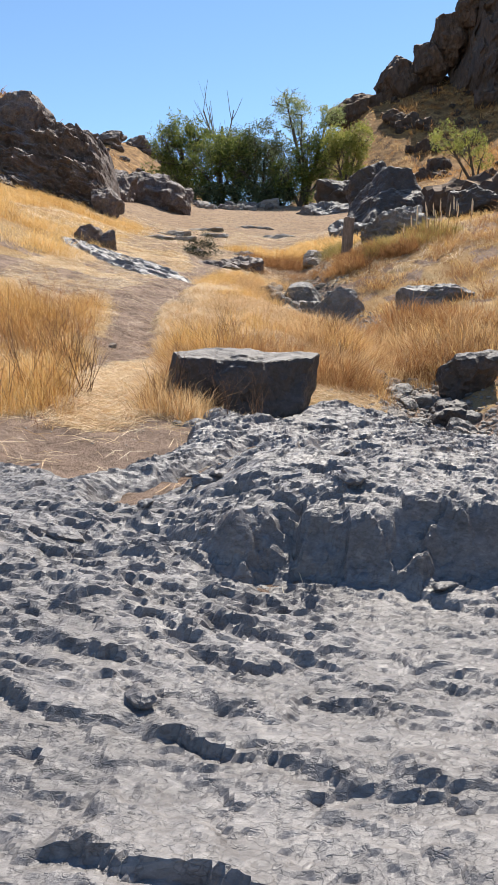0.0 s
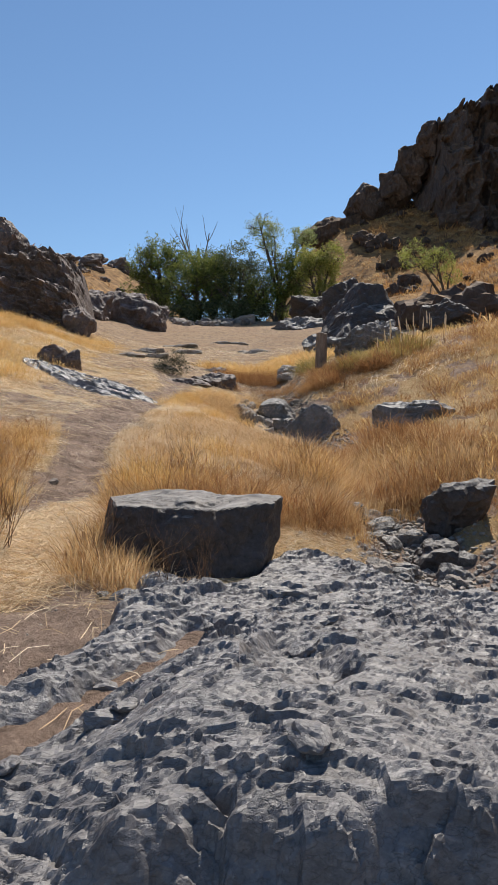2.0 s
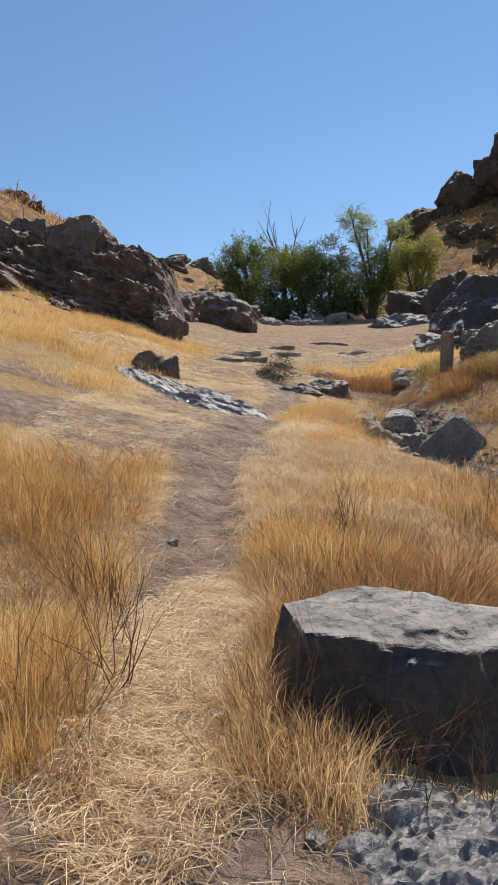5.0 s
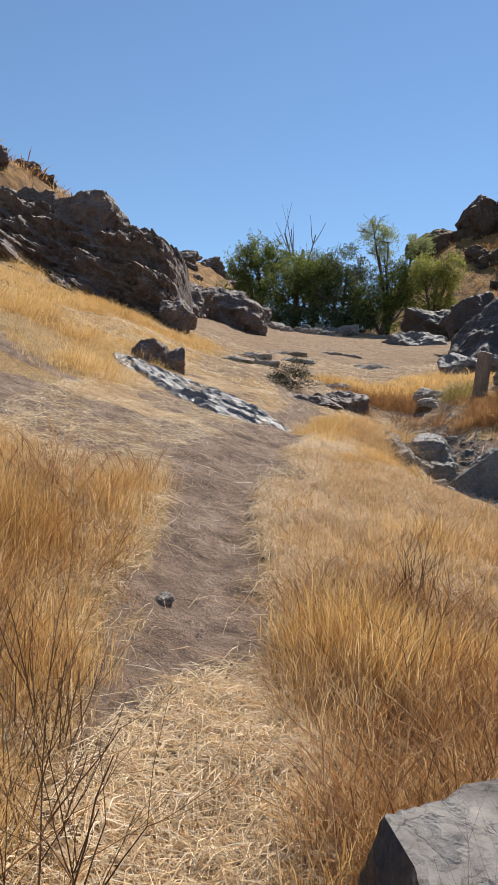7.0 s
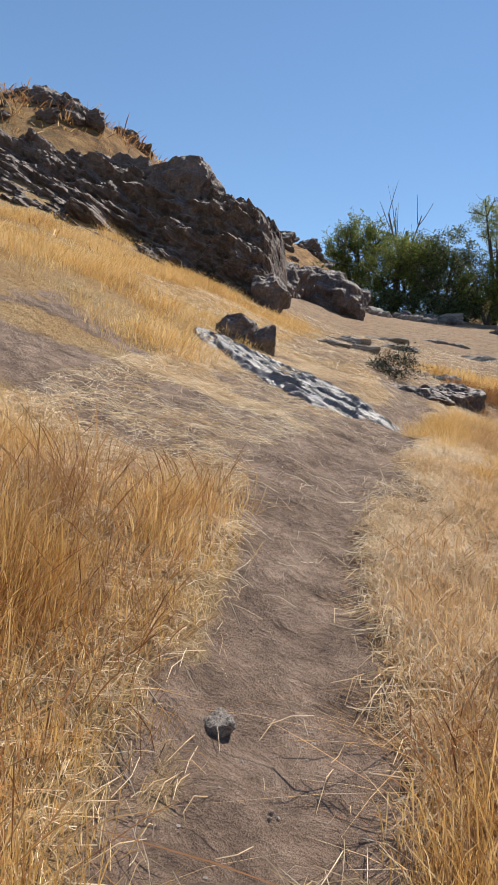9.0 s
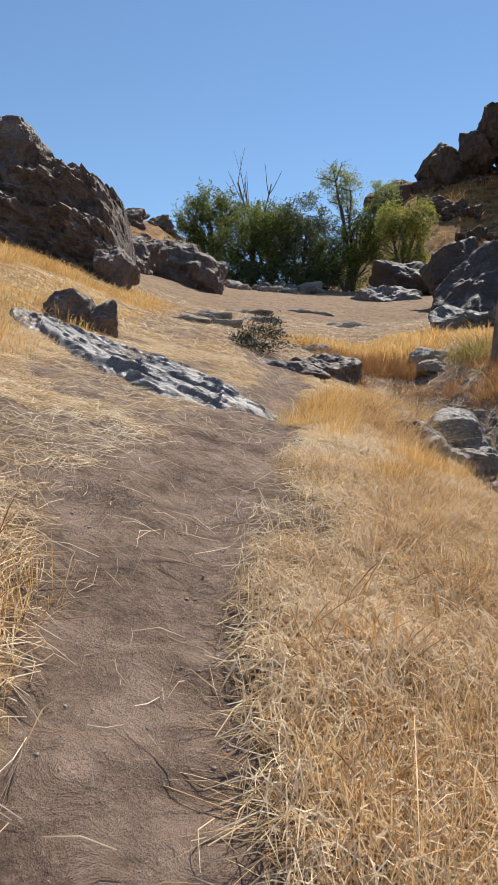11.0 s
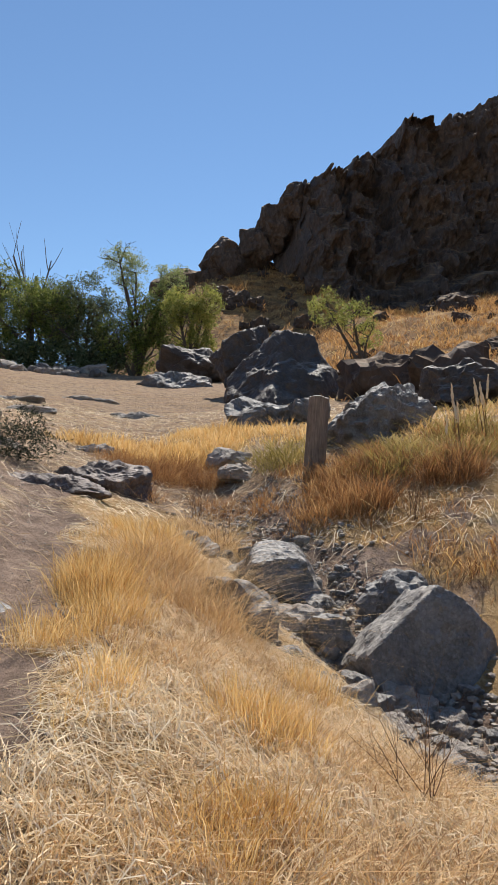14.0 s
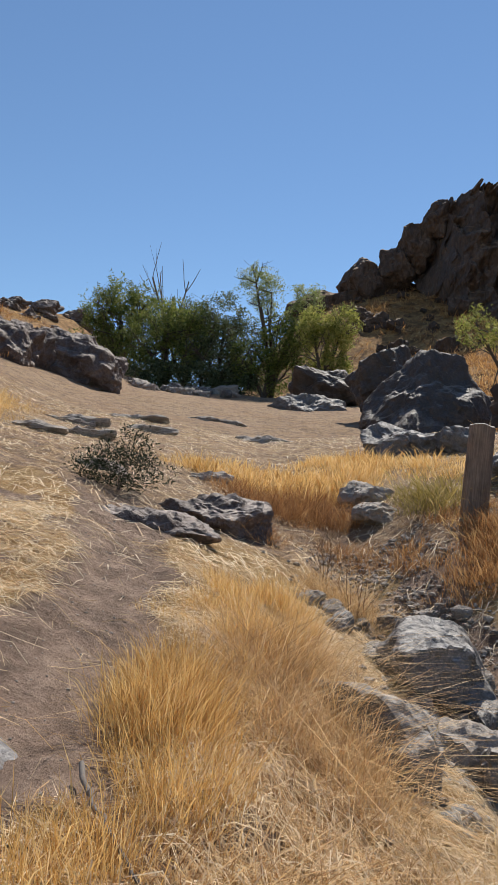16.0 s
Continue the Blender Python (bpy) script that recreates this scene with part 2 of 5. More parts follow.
POST_WOOD = wood_material("weathered_post_wood", (0.09, 0.06, 0.043), (0.32, 0.23, 0.165), 45)
END_WOOD = wood_material("sawn_wood_end", (0.40, 0.35, 0.30), (0.62, 0.57, 0.50), 30)
BARK = wood_material("tree_bark", (0.05, 0.038, 0.028), (0.13, 0.10, 0.075), 12)
DEAD_WOOD = wood_material("dead_wood", (0.10, 0.085, 0.075), (0.24, 0.21, 0.185), 12)


# ---- noise and mesh helpers ----
def hashed(i, j, k, seed):
    h = (i * 73856093) ^ (j * 19349663) ^ (k * 83492791) ^ (seed * 2654435761)
    h = (h ^ (h >> 13)) * 1274126177 & 0x7FFFFFFF
    h = (h ^ (h >> 16)) * 668265263 & 0x7FFFFFFF
    return ((h ^ (h >> 11)) & 0xFFFF) / 32767.5 - 1.0


def smooth_noise(p, seed=0):
    """Value noise of points (n, 3), about -1 to 1."""
    q = np.floor(p).astype(np.int64)
    f = p - q
    f = f * f * f * (f * (f * 6 - 15) + 10)
    out = 0
    for a in (0, 1):
        for b in (0, 1):
            for c in (0, 1):
                w = (f[:, 0] if a else 1 - f[:, 0]) * (f[:, 1] if b else 1 - f[:, 1]) * (f[:, 2] if c else 1 - f[:, 2])
                out = out + w * hashed(q[:, 0] + a, q[:, 1] + b, q[:, 2] + c, seed)
    return out


def fbm(p, scale, octaves=4, seed=0, ridged=False, gain=0.5):
    """Layered noise of points (n, 3) whose largest lumps are scale metres."""
    out, amp, p = 0, 1.0, p / scale
    for o in range(octaves):
        n = smooth_noise(p, seed + o)
        out = out + amp * (1 - 2 * np.abs(n) if ridged else n)
        p, amp = p * 2.03 + 17.3, amp * gain
    return out


def flat3(x, y, z=0.0):
    return np.stack([x, y, np.full_like(x, z)], 1)


def chips(x, y, size, seed, stretch=1.6, turn=0.5, sharp=40, lean=0.6, dip=0.5):
    """Tilted flakes: an uneven surface of small broken plates that dip away and break off in steps, in units of size."""
    c, s = math.cos(turn), math.sin(turn)
    u, v = (c * x + s * y) / size, (c * y - s * x) / (size * stretch)
    iu, iv = np.floor(u).astype(np.int64), np.floor(v).astype(np.int64)
    top, low = 0, 1e-9
    zero = np.zeros_like(iu)
    for a in (-1, 0, 1):
        for b in (-1, 0, 1):
            ci, cj = iu + a, iv + b
            du = u - (ci + 0.5 + 0.45 * hashed(ci, cj, zero, seed))
            dv = v - (cj + 0.5 + 0.45 * hashed(ci, cj, zero, seed + 1))
            w = np.exp(-sharp * np.hypot(du, dv))
            h = 0.22 * hashed(ci, cj, zero, seed + 2) + du * lean * hashed(ci, cj, zero, seed + 3) + dv * dip * (-1 + 0.8 * hashed(ci, cj, zero, seed + 4))
            top, low = top + w * h, low + w
    return top / low


def facets(p, size, seed):
    """Broken faces in space: tilted planes in uneven cells, blended over a narrow edge; in units of size."""
    q = p / size
    i = np.floor(q).astype(np.int64)
    top, low = 0, 1e-9
    for a in (-1, 0, 1):
        for b in (-1, 0, 1):
            for c in (-1, 0, 1):
                x, y, z = i[:, 0] + a, i[:, 1] + b, i[:, 2] + c
                d = q - np.stack([x + 0.5 + 0.45 * hashed(x, y, z, seed), y + 0.5 + 0.45 * hashed(x, y, z, seed + 1), z + 0.5 + 0.45 * hashed(x, y, z, seed + 2)], 1)
                w = np.exp(-16 * np.sqrt((d * d).sum(1)))
                h = 0.5 * hashed(x, y, z, seed + 3) + 0.7 * (d[:, 0] * hashed(x, y, z, seed + 4) + d[:, 1] * hashed(x, y, z, seed + 5) + d[:, 2] * hashed(x, y, z, seed + 6))
                top, low = top + w * h, low + w
    return top / low


def mesh_from(name, verts, faces, smooth=True):
    """verts (n, 3) and faces (m, k) as arrays, straight into a mesh."""
    me = bpy.data.meshes.new(name)
    verts, faces = np.asarray(verts, np.float32), np.asarray(faces, np.int32)
    k = faces.shape[1]
    me.vertices.add(len(verts))
    me.vertices.foreach_set("co", verts.ravel())
    me.loops.add(faces.size)
    me.loops.foreach_set("vertex_index", faces.ravel())
    me.polygons.add(len(faces))
    me.polygons.foreach_set("loop_start", np.arange(0, faces.size, k, dtype=np.int32))
    me.polygons.foreach_set("use_smooth", np.full(len(faces), smooth))
    me.update(calc_edges=True)
    return me


def grid_faces(nu, nv):
    i = np.arange(nu * nv).reshape(nv, nu)
    return np.stack([i[:-1, :-1], i[:-1, 1:], i[1:, 1:], i[1:, :-1]], -1).reshape(-1, 4)


def thing(name, me, material, label, category, place=None, group="", kind=""):
    ob = new(name, me)
    if me is not None and material:
        me.materials.append(material)
    if place is not None:
        ob.matrix_world = place
    return tagged(ob, label, category, group, kind)


def part(name, me, material, parent, label=""):
    ob = new(name, me)
    if material:
        me.materials.append(material)
    ob.parent = parent
    return tagged(ob, label)

# ---- shape of the land ----
GX = np.array([-14, -7, -4, -1.8, -0.4, 1.2, 2.4, 4.5, 8, 14.0])
GY = np.array([-4, 2.5, 7, 10.5, 14.5, 18, 23, 30, 45, 60.0])
GZ = np.array([
    [0.9, 0.4, 0.1, -0.05, -0.1, -0.2, -0.3, -0.1, 0.3, 0.9],
    [1.5, 0.9, 0.45, 0.22, 0.15, 0.08, -0.05, 0.0, 0.4, 1.2],
    [2.2, 1.4, 0.95, 0.72, 0.62, 0.40, 0.15, 0.3, 0.8, 1.6],
    [3.2, 2.2, 1.6, 1.17, 1.05, 0.78, 0.55, 0.85, 1.4, 2.2],
    [4.6, 3.4, 2.50, 2.06, 1.85, 1.40, 1.2, 1.7, 2.4, 3.2],
    [5.6, 4.3, 3.05, 2.60, 2.30, 1.58, 1.5, 2.1, 3.1, 4.0],
    [7.0, 5.1, 4.0, 3.50, 3.10, 2.65, 3.1, 3.8, 4.5, 5.2],
    [8.6, 6.2, 5.1, 4.75, 4.60, 4.40, 4.5, 4.8, 5.4, 6.2],
    [10.8, 9.0, 8.0, 7.8, 7.70, 7.60, 7.6, 7.7, 8.0, 8.4],
    [13.0, 12.0, 11.0, 10.6, 10.5, 10.5, 10.5, 10.5, 10.8, 12.0]])


def spline_weights(nodes, v):
    """Catmull-Rom style cubic weights of uneven nodes at v (clamped)."""
    v = np.clip(v, nodes[0], nodes[-1])
    i = np.clip(np.searchsorted(nodes, v, side="right") - 1, 0, len(nodes) - 2)
    h = nodes[i + 1] - nodes[i]
    s = (v - nodes[i]) / h
    w = np.zeros(v.shape + (len(nodes),))
    rows = np.arange(v.size).reshape(v.shape)
    flat = w.reshape(-1, len(nodes))
    k = rows.ravel()
    i, h, s = i.ravel(), h.ravel(), s.ravel()
    a, b = np.maximum(i - 1, 0), np.minimum(i + 2, len(nodes) - 1)
    h00, h10, h01, h11 = 2 * s**3 - 3 * s**2 + 1, s**3 - 2 * s**2 + s, 3 * s**2 - 2 * s**3, s**3 - s**2
    da, db = nodes[i + 1] - nodes[a], nodes[b] - nodes[i]
    np.add.at(flat, (k, i), h00 - h11 * h / db)
    np.add.at(flat, (k, i + 1), h01 + h10 * h / da)
    np.add.at(flat, (k, a), -h10 * h / da)
    np.add.at(flat, (k, b), h11 * h / db)
    return w


def ramp(v, a, b):
    s = np.clip((v - a) / (b - a), 0, 1)
    return s * s * (3 - 2 * s)


def ground(x, y):
    """Smooth height of the ground at x, y (arrays or numbers)."""
    x, y = np.broadcast_arrays(np.asarray(x, float), np.asarray(y, float))
    z = np.einsum("...i,...j,ij->...", spline_weights(GY, y), spline_weights(GX, x), GZ)
    right, left, far = np.maximum(x - 14, 0), np.maximum(-14 - x, 0), np.maximum(y - 60, 0)
    z = z + 0.30 * np.minimum(right, 45) + 0.18 * np.minimum(left, 30) + 0.12 * np.minimum(far, 60)
    z = z + 4.5 * ramp(-x, 4, 16) * ramp(y, 66, 108) + 10.5 * ramp(x, 3, 14) * ramp(y, 62, 95) * (1 - 0.8 * ramp(x, 24, 34))
    z = z + 4.6 * ramp(-x, 8, 17) * ramp(y, 25, 37) * (1 - 0.6 * ramp(y, 45, 70))
    return z - 0.06 * np.maximum(np.hypot(x, y - 50) - 130, 0)

# ---- the plan: trail, stream bed and plant cover ----
def trail_x(y):
    return np.interp(y, [0, 4, 6.5, 9, 12, 15, 18, 22, 26, 32], [-0.6, -0.85, -1.2, -1.5, -1.85, -1.75, -1.05, -1.3, -2.0, -2.4])


def stream_x(y):
    return np.interp(y, [0, 6, 8, 11, 14, 17, 20, 23, 27, 34], [3.0, 2.5, 2.3, 2.3, 2.2, 1.9, 1.7, 1.6, 2.2, 4.5])


def blob(x, y, cx, cy, rx, ry):
    """1 in the middle of an oval, falling to 0 past its edge."""
    return 1 - ramp(np.hypot((x - cx) / rx, (y - cy) / ry), 0.7, 1.15)


def wobble(x, y, scale, seed):
    return fbm(flat3(x, y), scale, 3, seed)


def tall_cover(x, y):
    """How thick the tall dry grass stands, 0 to 1."""
    w = 0.35 * wobble(x, y, 1.1, 31)
    tx, sx = trail_x(y), stream_x(y)
    left = ramp(tx - x, 0.35, 0.8) * ramp(y + w, 6.3, 7.3) * (1 - ramp(y + w, 11.9, 12.9))
    bank = ramp(y + w - 0.3 * (-4 - x), 15.6, 17.0) * ramp(-x, 3.6, 4.6) * (1 - ramp(y, 27, 33))
    mid = ramp(x - tx, 0.35, 0.75) * (1 - ramp(x - sx, -1.0, -0.5)) * ramp(y + w, 6.9, 7.5) * (1 - 0.85 * ramp(y + w, 9.8, 11.4)) * (1 - ramp(y + w, 12.2, 13.4))
    clump = np.maximum.reduce([blob(x, y, -0.72, 18.0, 0.26, 0.9), blob(x, y, -0.35, 19.6, 0.55, 0.6), blob(x, y, -0.05, 20.6, 0.5, 0.5), blob(x, y, -0.45, 15.2, 0.25, 0.35), blob(x, y, -0.95, 16.1, 0.2, 0.4), blob(x, y, -1.05, 16.9, 0.2, 0.35), blob(x, y, -0.1, 16.2, 0.2, 0.25), blob(x, y, 0.55, 17.3, 0.13, 0.16),
                               blob(x, y, 1.55, 23.0, 0.35, 0.4), blob(x, y, 0.9, 27.3, 1.9, 1.1) * np.clip(0.7 + 2.0 * w, 0, 1), blob(x, y, 2.5, 28.8, 1.1, 1.3) * np.clip(0.8 + 2.0 * w, 0, 1)])
    right = ramp(x - sx, 0.75, 1.3) * ramp(y, 6, 9) * (1 - ramp(y, 30, 40)) * np.clip(0.5 + 1.3 * w, 0.05, 1)
    choked = 0.9 * blob(x, y, 2.3, 13.0, 1.7, 2.3) * np.clip(0.8 + w, 0, 1)
    return np.clip(np.maximum.reduce([left, 0.9 * bank, mid, clump, 0.75 * right, choked]), 0, 1)


def straw_cover(x, y):
    """How far flattened straw hides the dirt, 0 to 1."""
    w = 0.4 * wobble(x, y, 0.9, 47)
    tx, sx = trail_x(y), stream_x(y)
    away = np.abs(x - tx)
    field = ramp(y + w, 6.2, 7.4) * ramp(away + 0.25 * w - 0.3 * ramp(y, 12.0, 13.2) * (1 - ramp(y, 14.3, 15.3)), 0.28, 0.6) * (1 - ramp(y, 21, 25)) * np.clip(0.85 + 1.1 * wobble(x, y, 0.6, 49), 0.12, 1)
    worn = 1 - 0.75 * blob(x, y, -3.6, 14.2, 2.6, 1.2) - 0.8 * blob(x, y, -2.2, 17.2, 1.8, 2.0)
    gully = 1 - 0.9 * (1 - ramp(np.abs(x - sx), 0.35, 0.8))
    on_trail = 0.9 * blob(x, y, -1.35, 8.2, 0.55, 1.7)
    flat_top = 0.40 * ramp(y, 20, 24)
    hill = ramp(np.abs(x + 1), 9, 14) * 0.75
    return np.clip(np.maximum.reduce([field * np.clip(worn, 0, 1) * gully, on_trail * gully, flat_top, hill, tall_cover(x, y)]), 0, 1)


def near_line(x, y, x0, y0, x1, y1):
    """Distance of points from a stretch of a line."""
    dx, dy = x1 - x0, y1 - y0
    t = np.clip(((x - x0) * dx + (y - y0) * dy) / (dx * dx + dy * dy), 0, 1)
    return np.hypot(x - x0 - t * dx, y - y0 - t * dy)


def plates(x, y, turn, seed):
    """Broken plates of three sizes that lie along one direction."""
    p = flat3(x, y)
    w1, w2 = fbm(p, 0.5, 4, seed), fbm(p + 9, 0.5, 4, seed + 1)
    w3, w4 = fbm(p, 0.09, 3, seed + 2), fbm(p + 9, 0.09, 3, seed + 3)
    c1 = chips(x + 0.10 * w1 + 0.03 * w3, y + 0.10 * w2 + 0.03 * w4, 0.52, seed + 4, 0.36, turn, 40, 0.26, 0.24)
    c2 = chips(x + 0.05 * w1 + 0.015 * w3, y + 0.05 * w2 + 0.015 * w4, 0.21, seed + 9, 0.36, turn + 0.15, 40, 0.35, 0.32)
    c3 = chips(x + 0.02 * w3, y + 0.02 * w4, 0.085, seed + 14, 0.45, turn - 0.1, 30, 0.5, 0.42)
    rough = 0.42 + 0.58 * ramp(fbm(p, 0.8, 3, seed + 20), -0.4, 0.5)
    return 0.115 * c1 + rough * (0.078 * c2 + 0.034 * c3) + 0.003 * fbm(p, 0.05, 3, seed + 22)


def bare_rock(x, y):
    """Bedrock's height over the smooth ground; below 0 the dirt covers it."""
    p = flat3(x, y)
    w, w2 = fbm(p, 1.0, 4, 3), fbm(p, 0.3, 3, 4)
    front = 1 - ramp(y + 0.45 * w + 0.1 * w2 - 0.25 * ramp(-x, 1.0, 2.4), 4.75, 5.3)
    rise = (x + 1.2) - 0.40 * (y - 5.1) + 0.22 * w + 0.12 * w2
    back = ramp(rise, -0.1, 0.22) * (1 - ramp(y + 0.35 * w - 0.75 * ramp(x, 0.2, 1.0), 7.0, 7.4))
    side = 1 - ramp(x + 0.3 * w, 2.5, 3.1)
    trough = 1 - ramp(near_line(x, y, -0.75, 4.72, 0.22, 6.0) + 0.07 * w2, 0.05, 0.30)
    hole = blob(x, y, 0.62 + 0.1 * w2, 5.05, 0.26, 0.45)
    there = np.maximum(front, back) * side * (1 - 0.95 * trough) * (1 - 0.6 * hole)
    edge = 3.74 + 0.17 * fbm(p, 0.6, 3, 9) + 0.11 * chips(x, y, 0.24, 19, 1.0, 0.2) - 0.10 * np.clip(x - 0.9, 0, 2) + 0.35 * np.clip(-0.05 - x, 0, 1)
    span = ramp(x, -0.5, 0.15) * (1 - 0.35 * ramp(x, 1.5, 2.4))
    over = ramp(y + 0.05 * w2 + 0.05 * chips(x, y, 0.12, 29, 1.0, 0.4), edge - 0.05, edge + 0.13)
    step = span * (0.23 * over * (1 - ramp(y, 4.3, 6.6)) - 0.05 * ramp(y, edge - 0.55, edge - 0.2) * (1 - over))
    turned = ramp(y + 0.3 * w, 4.2, 4.9)
    broken = np.zeros_like(x)
    for part_of, turn, seed in ((1 - turned, -0.28, 11), (turned, 0.62, 211)):
        k = part_of > 0
        if k.any():
            broken[k] += part_of[k] * plates(x[k], y[k], turn, seed)
    dome = 0.10 * blob(x, y, 1.5, 5.0, 1.5, 1.6)
    return (0.09 + 0.05 * front) * there - 0.11 * (1 - there) + step + dome + broken * (0.45 + 0.55 * there) + 0.035 * w


def lumps(x, y):
    """Small unevenness of the dirt."""
    p = flat3(x, y)
    rut = -0.05 * (1 - ramp(np.abs(x - trail_x(y)), 0.1, 0.55)) * ramp(y, 6, 7.5) * (1 - ramp(y, 21, 25))
    bed = -0.16 * (1 - ramp(np.abs(x - stream_x(y)), 0.25, 0.85)) * ramp(y, 5, 7) * (1 - ramp(y, 26, 32))
    near = 1 - ramp(np.hypot(x, y - 10), 20, 60)
    return rut + bed + 0.035 * fbm(p, 1.3, 4, 61) + near * (0.02 * fbm(p, 0.22, 3, 62) + 0.022 * ramp(fbm(p, 0.5, 4, 65), 0.1, 0.4)) + (1 - near) * (0.5 * fbm(p, 9, 5, 63) + 0.35 * fbm(p, 2.6, 3, 64, True) * ramp(np.abs(x), 9, 16))


def surface(x, y):
    x, y = np.atleast_1d(np.asarray(x, float)), np.atleast_1d(np.asarray(y, float))
    return ground(x, y) + lumps(x, y)


# ---- ground sheet, out to the horizon ----
def axis(fine_from, fine_to, step, far_from, far_to, grow):
    a = list(np.arange(fine_from, fine_to + step / 2, step))
    s = step
    while a[-1] < far_to:
        s *= grow
        a.append(min(a[-1] + s, far_to))
    s = step
    while a[0] > far_from:
        s *= grow
        a.insert(0, max(a[0] - s, far_from))
    return np.array(a)


gx, gy = axis(-4.5, 4.5, 0.07, -1500, 1500, 1.06), axis(2, 26, 0.08, -1500, 1500, 1.05)
mx, my = np.meshgrid(gx, gy)
vx, vy = mx.ravel(), my.ravel()
me = mesh_from("ground", np.stack([vx, vy, surface(vx, vy)], 1), grid_faces(len(gx), len(gy)))
me.attributes.new("straw", "FLOAT", "POINT").data.foreach_set("value", straw_cover(vx, vy).astype(np.float32))
me.attributes.new("hillside", "FLOAT", "POINT").data.foreach_set("value", np.maximum.reduce([ramp(vx - 0.12 * vy, 4, 8) * ramp(vy, 18, 26), ramp(-vx, 8, 11) * ramp(vy, 28, 34), ramp(vy, 60, 66)]).astype(np.float32))
thing("ground", me, GROUND, "dry trodden dirt with flattened straw on a hillside", "ground", kind="structure")


# ---- bedrock ----
def rock_sheet(name, x0, x1, y0, y1, step, height, material, label, category):
    """A sheet of bare rock that comes up through the dirt."""
    ax, ay = np.arange(x0, x1 + step, step), np.arange(y0, y1 + step, step)
    X, Y = [a.ravel() for a in np.meshgrid(ax, ay)]
    h = height(X, Y)
    Z = ground(X, Y) + h
    rim = np.minimum.reduce([X - x0, x1 - X, Y - y0, y1 - Y])
    Z = Z - 0.5 * (1 - ramp(rim, 0, 0.35))
    F = grid_faces(len(ax), len(ay))
    keep = h[F].max(1) > -0.09
    F = F[keep]
    used, back = np.unique(F, return_inverse=True)
    me = mesh_from(name, np.stack([X, Y, Z], 1)[used], back.reshape(F.shape), False)
    return thing(name, me, material, label, category)


BEDROCK = rock_sheet("bedrock", -3.0, 3.5, 0.8, 8.6, 0.0155, bare_rock, ROCK_BED, "blue-grey bare bedrock with broken flaky ledges", "bedrock")


def path_outcrop(x, y):
    """The long polished slab that slants across the trail."""
    p = flat3(x, y)
    w = fbm(p, 0.8, 4, 71)
    c, s = math.cos(radians(135)), math.sin(radians(135))
    u, v = (x + 3.2) * c + (y - 18.55) * s, -(x + 3.2) * s + (y - 18.55) * c
    there = 1 - ramp(np.hypot(u / 2.3, v / 1.05) + 0.22 * w, 0.65, 1.1)
    c1 = chips(x + 0.15 * w, y + 0.1 * w, 0.85, 77, 0.30, -0.75, 50, 0.25, 0.45)
    c2 = chips(x, y + 0.08 * w, 0.30, 78, 0.30, -0.75, 40, 0.4, 0.45)
    return 0.24 * there - 0.12 + there * (0.20 * c1 + 0.08 * c2 + 0.05 * w)


rock_sheet("rock_slab", -5.2, -0.9, 16.2, 21.2, 0.024, path_outcrop, ROCK_BED, "polished grey rock slab slanting across the dirt trail", "rock")


# ---- rocks ----
def ico(level):
    bm = bmesh.new()
    bmesh.ops.create_icosphere(bm, subdivisions=level, radius=1.0)
    v = np.array([p.co[:] for p in bm.verts])
    f = np.array([[p.index for p in q.verts] for q in bm.faces])
    bm.free()
    return v, f


ICO = {n: ico(n) for n in (2, 3, 4, 5, 6)}


def cut_planes(seed, count, lo=0.62, hi=1.0):
    """Random flat faces of a broken rock in unit size."""
    r = np.random.RandomState(seed)
    n = r.normal(size=(count, 3))
    n /= np.linalg.norm(n, axis=1)[:, None]
    return n, r.uniform(lo, hi, count)


def rock_mesh(name, size, seed, level=4, cuts=14, rough=0.06, planes=None, layers=0.0, lumpy=0.12):
    """A broken rock: flat faces that meet at worn edges, with lumps, cracks and grain. size: its half extents."""
    v, f = ICO[level]
    n, d = planes if planes else cut_planes(seed, cuts)
    if not planes:
        n = np.vstack([n, np.eye(3), -np.eye(3)])
        d = np.concatenate([d, np.full(6, 0.9)])
    facing = np.maximum(v @ n.T, 1e-4)
    reach = np.clip(d / facing, 0, 3)
    k = 45.0 / float(np.mean(d))
    r = -np.log(np.exp(-k * reach).sum(1)) / k
    p = v * r[:, None] * np.asarray(size, float)
    mean = 1.15 * float(np.mean(np.linalg.norm(p, axis=1)))
    out = v / np.linalg.norm(v, axis=1)[:, None]
    bump = lumpy * mean * fbm(p + seed * 3.7, 0.8 * mean, 3, seed) + rough * mean * fbm(p + seed, 0.3 * mean, 4, seed + 5, True) * 0.6
    bump = bump + rough * mean * (2.6 * facets(p + seed, 0.5 * mean, seed) + 1.1 * facets(p + 0.05 * mean * fbm(p, 0.2 * mean, 2, seed)[:, None], 0.19 * mean, seed + 9))
    if layers:
        q = (p[:, 2] + 0.25 * p[:, 0] + 0.12 * mean * smooth_noise(p / mean, seed)) / (0.22 * mean)
        bump = bump + layers * mean * (np.abs((q % 1) - 0.5) - 0.25)
    p = p + out * bump[:, None]
    return mesh_from(name, p, f, False)


def rock(name, place, size, seed, material, label, category="rock", turn=0.0, tilt=(0, 0), sink=None, group="", **kw):
    """A rock whose middle stands at place (x, y) or (x, y, z); by default a third of it is in the ground."""
    me = rock_mesh(name, size, seed, **kw)
    if len(place) == 2:
        z = float(surface(place[0], place[1])[0]) + size[2] * (0.35 if sink is None else sink)
        place = (*place, z)
    return thing(name, me, material, label, category, pose(*place, *tilt, turn), group)


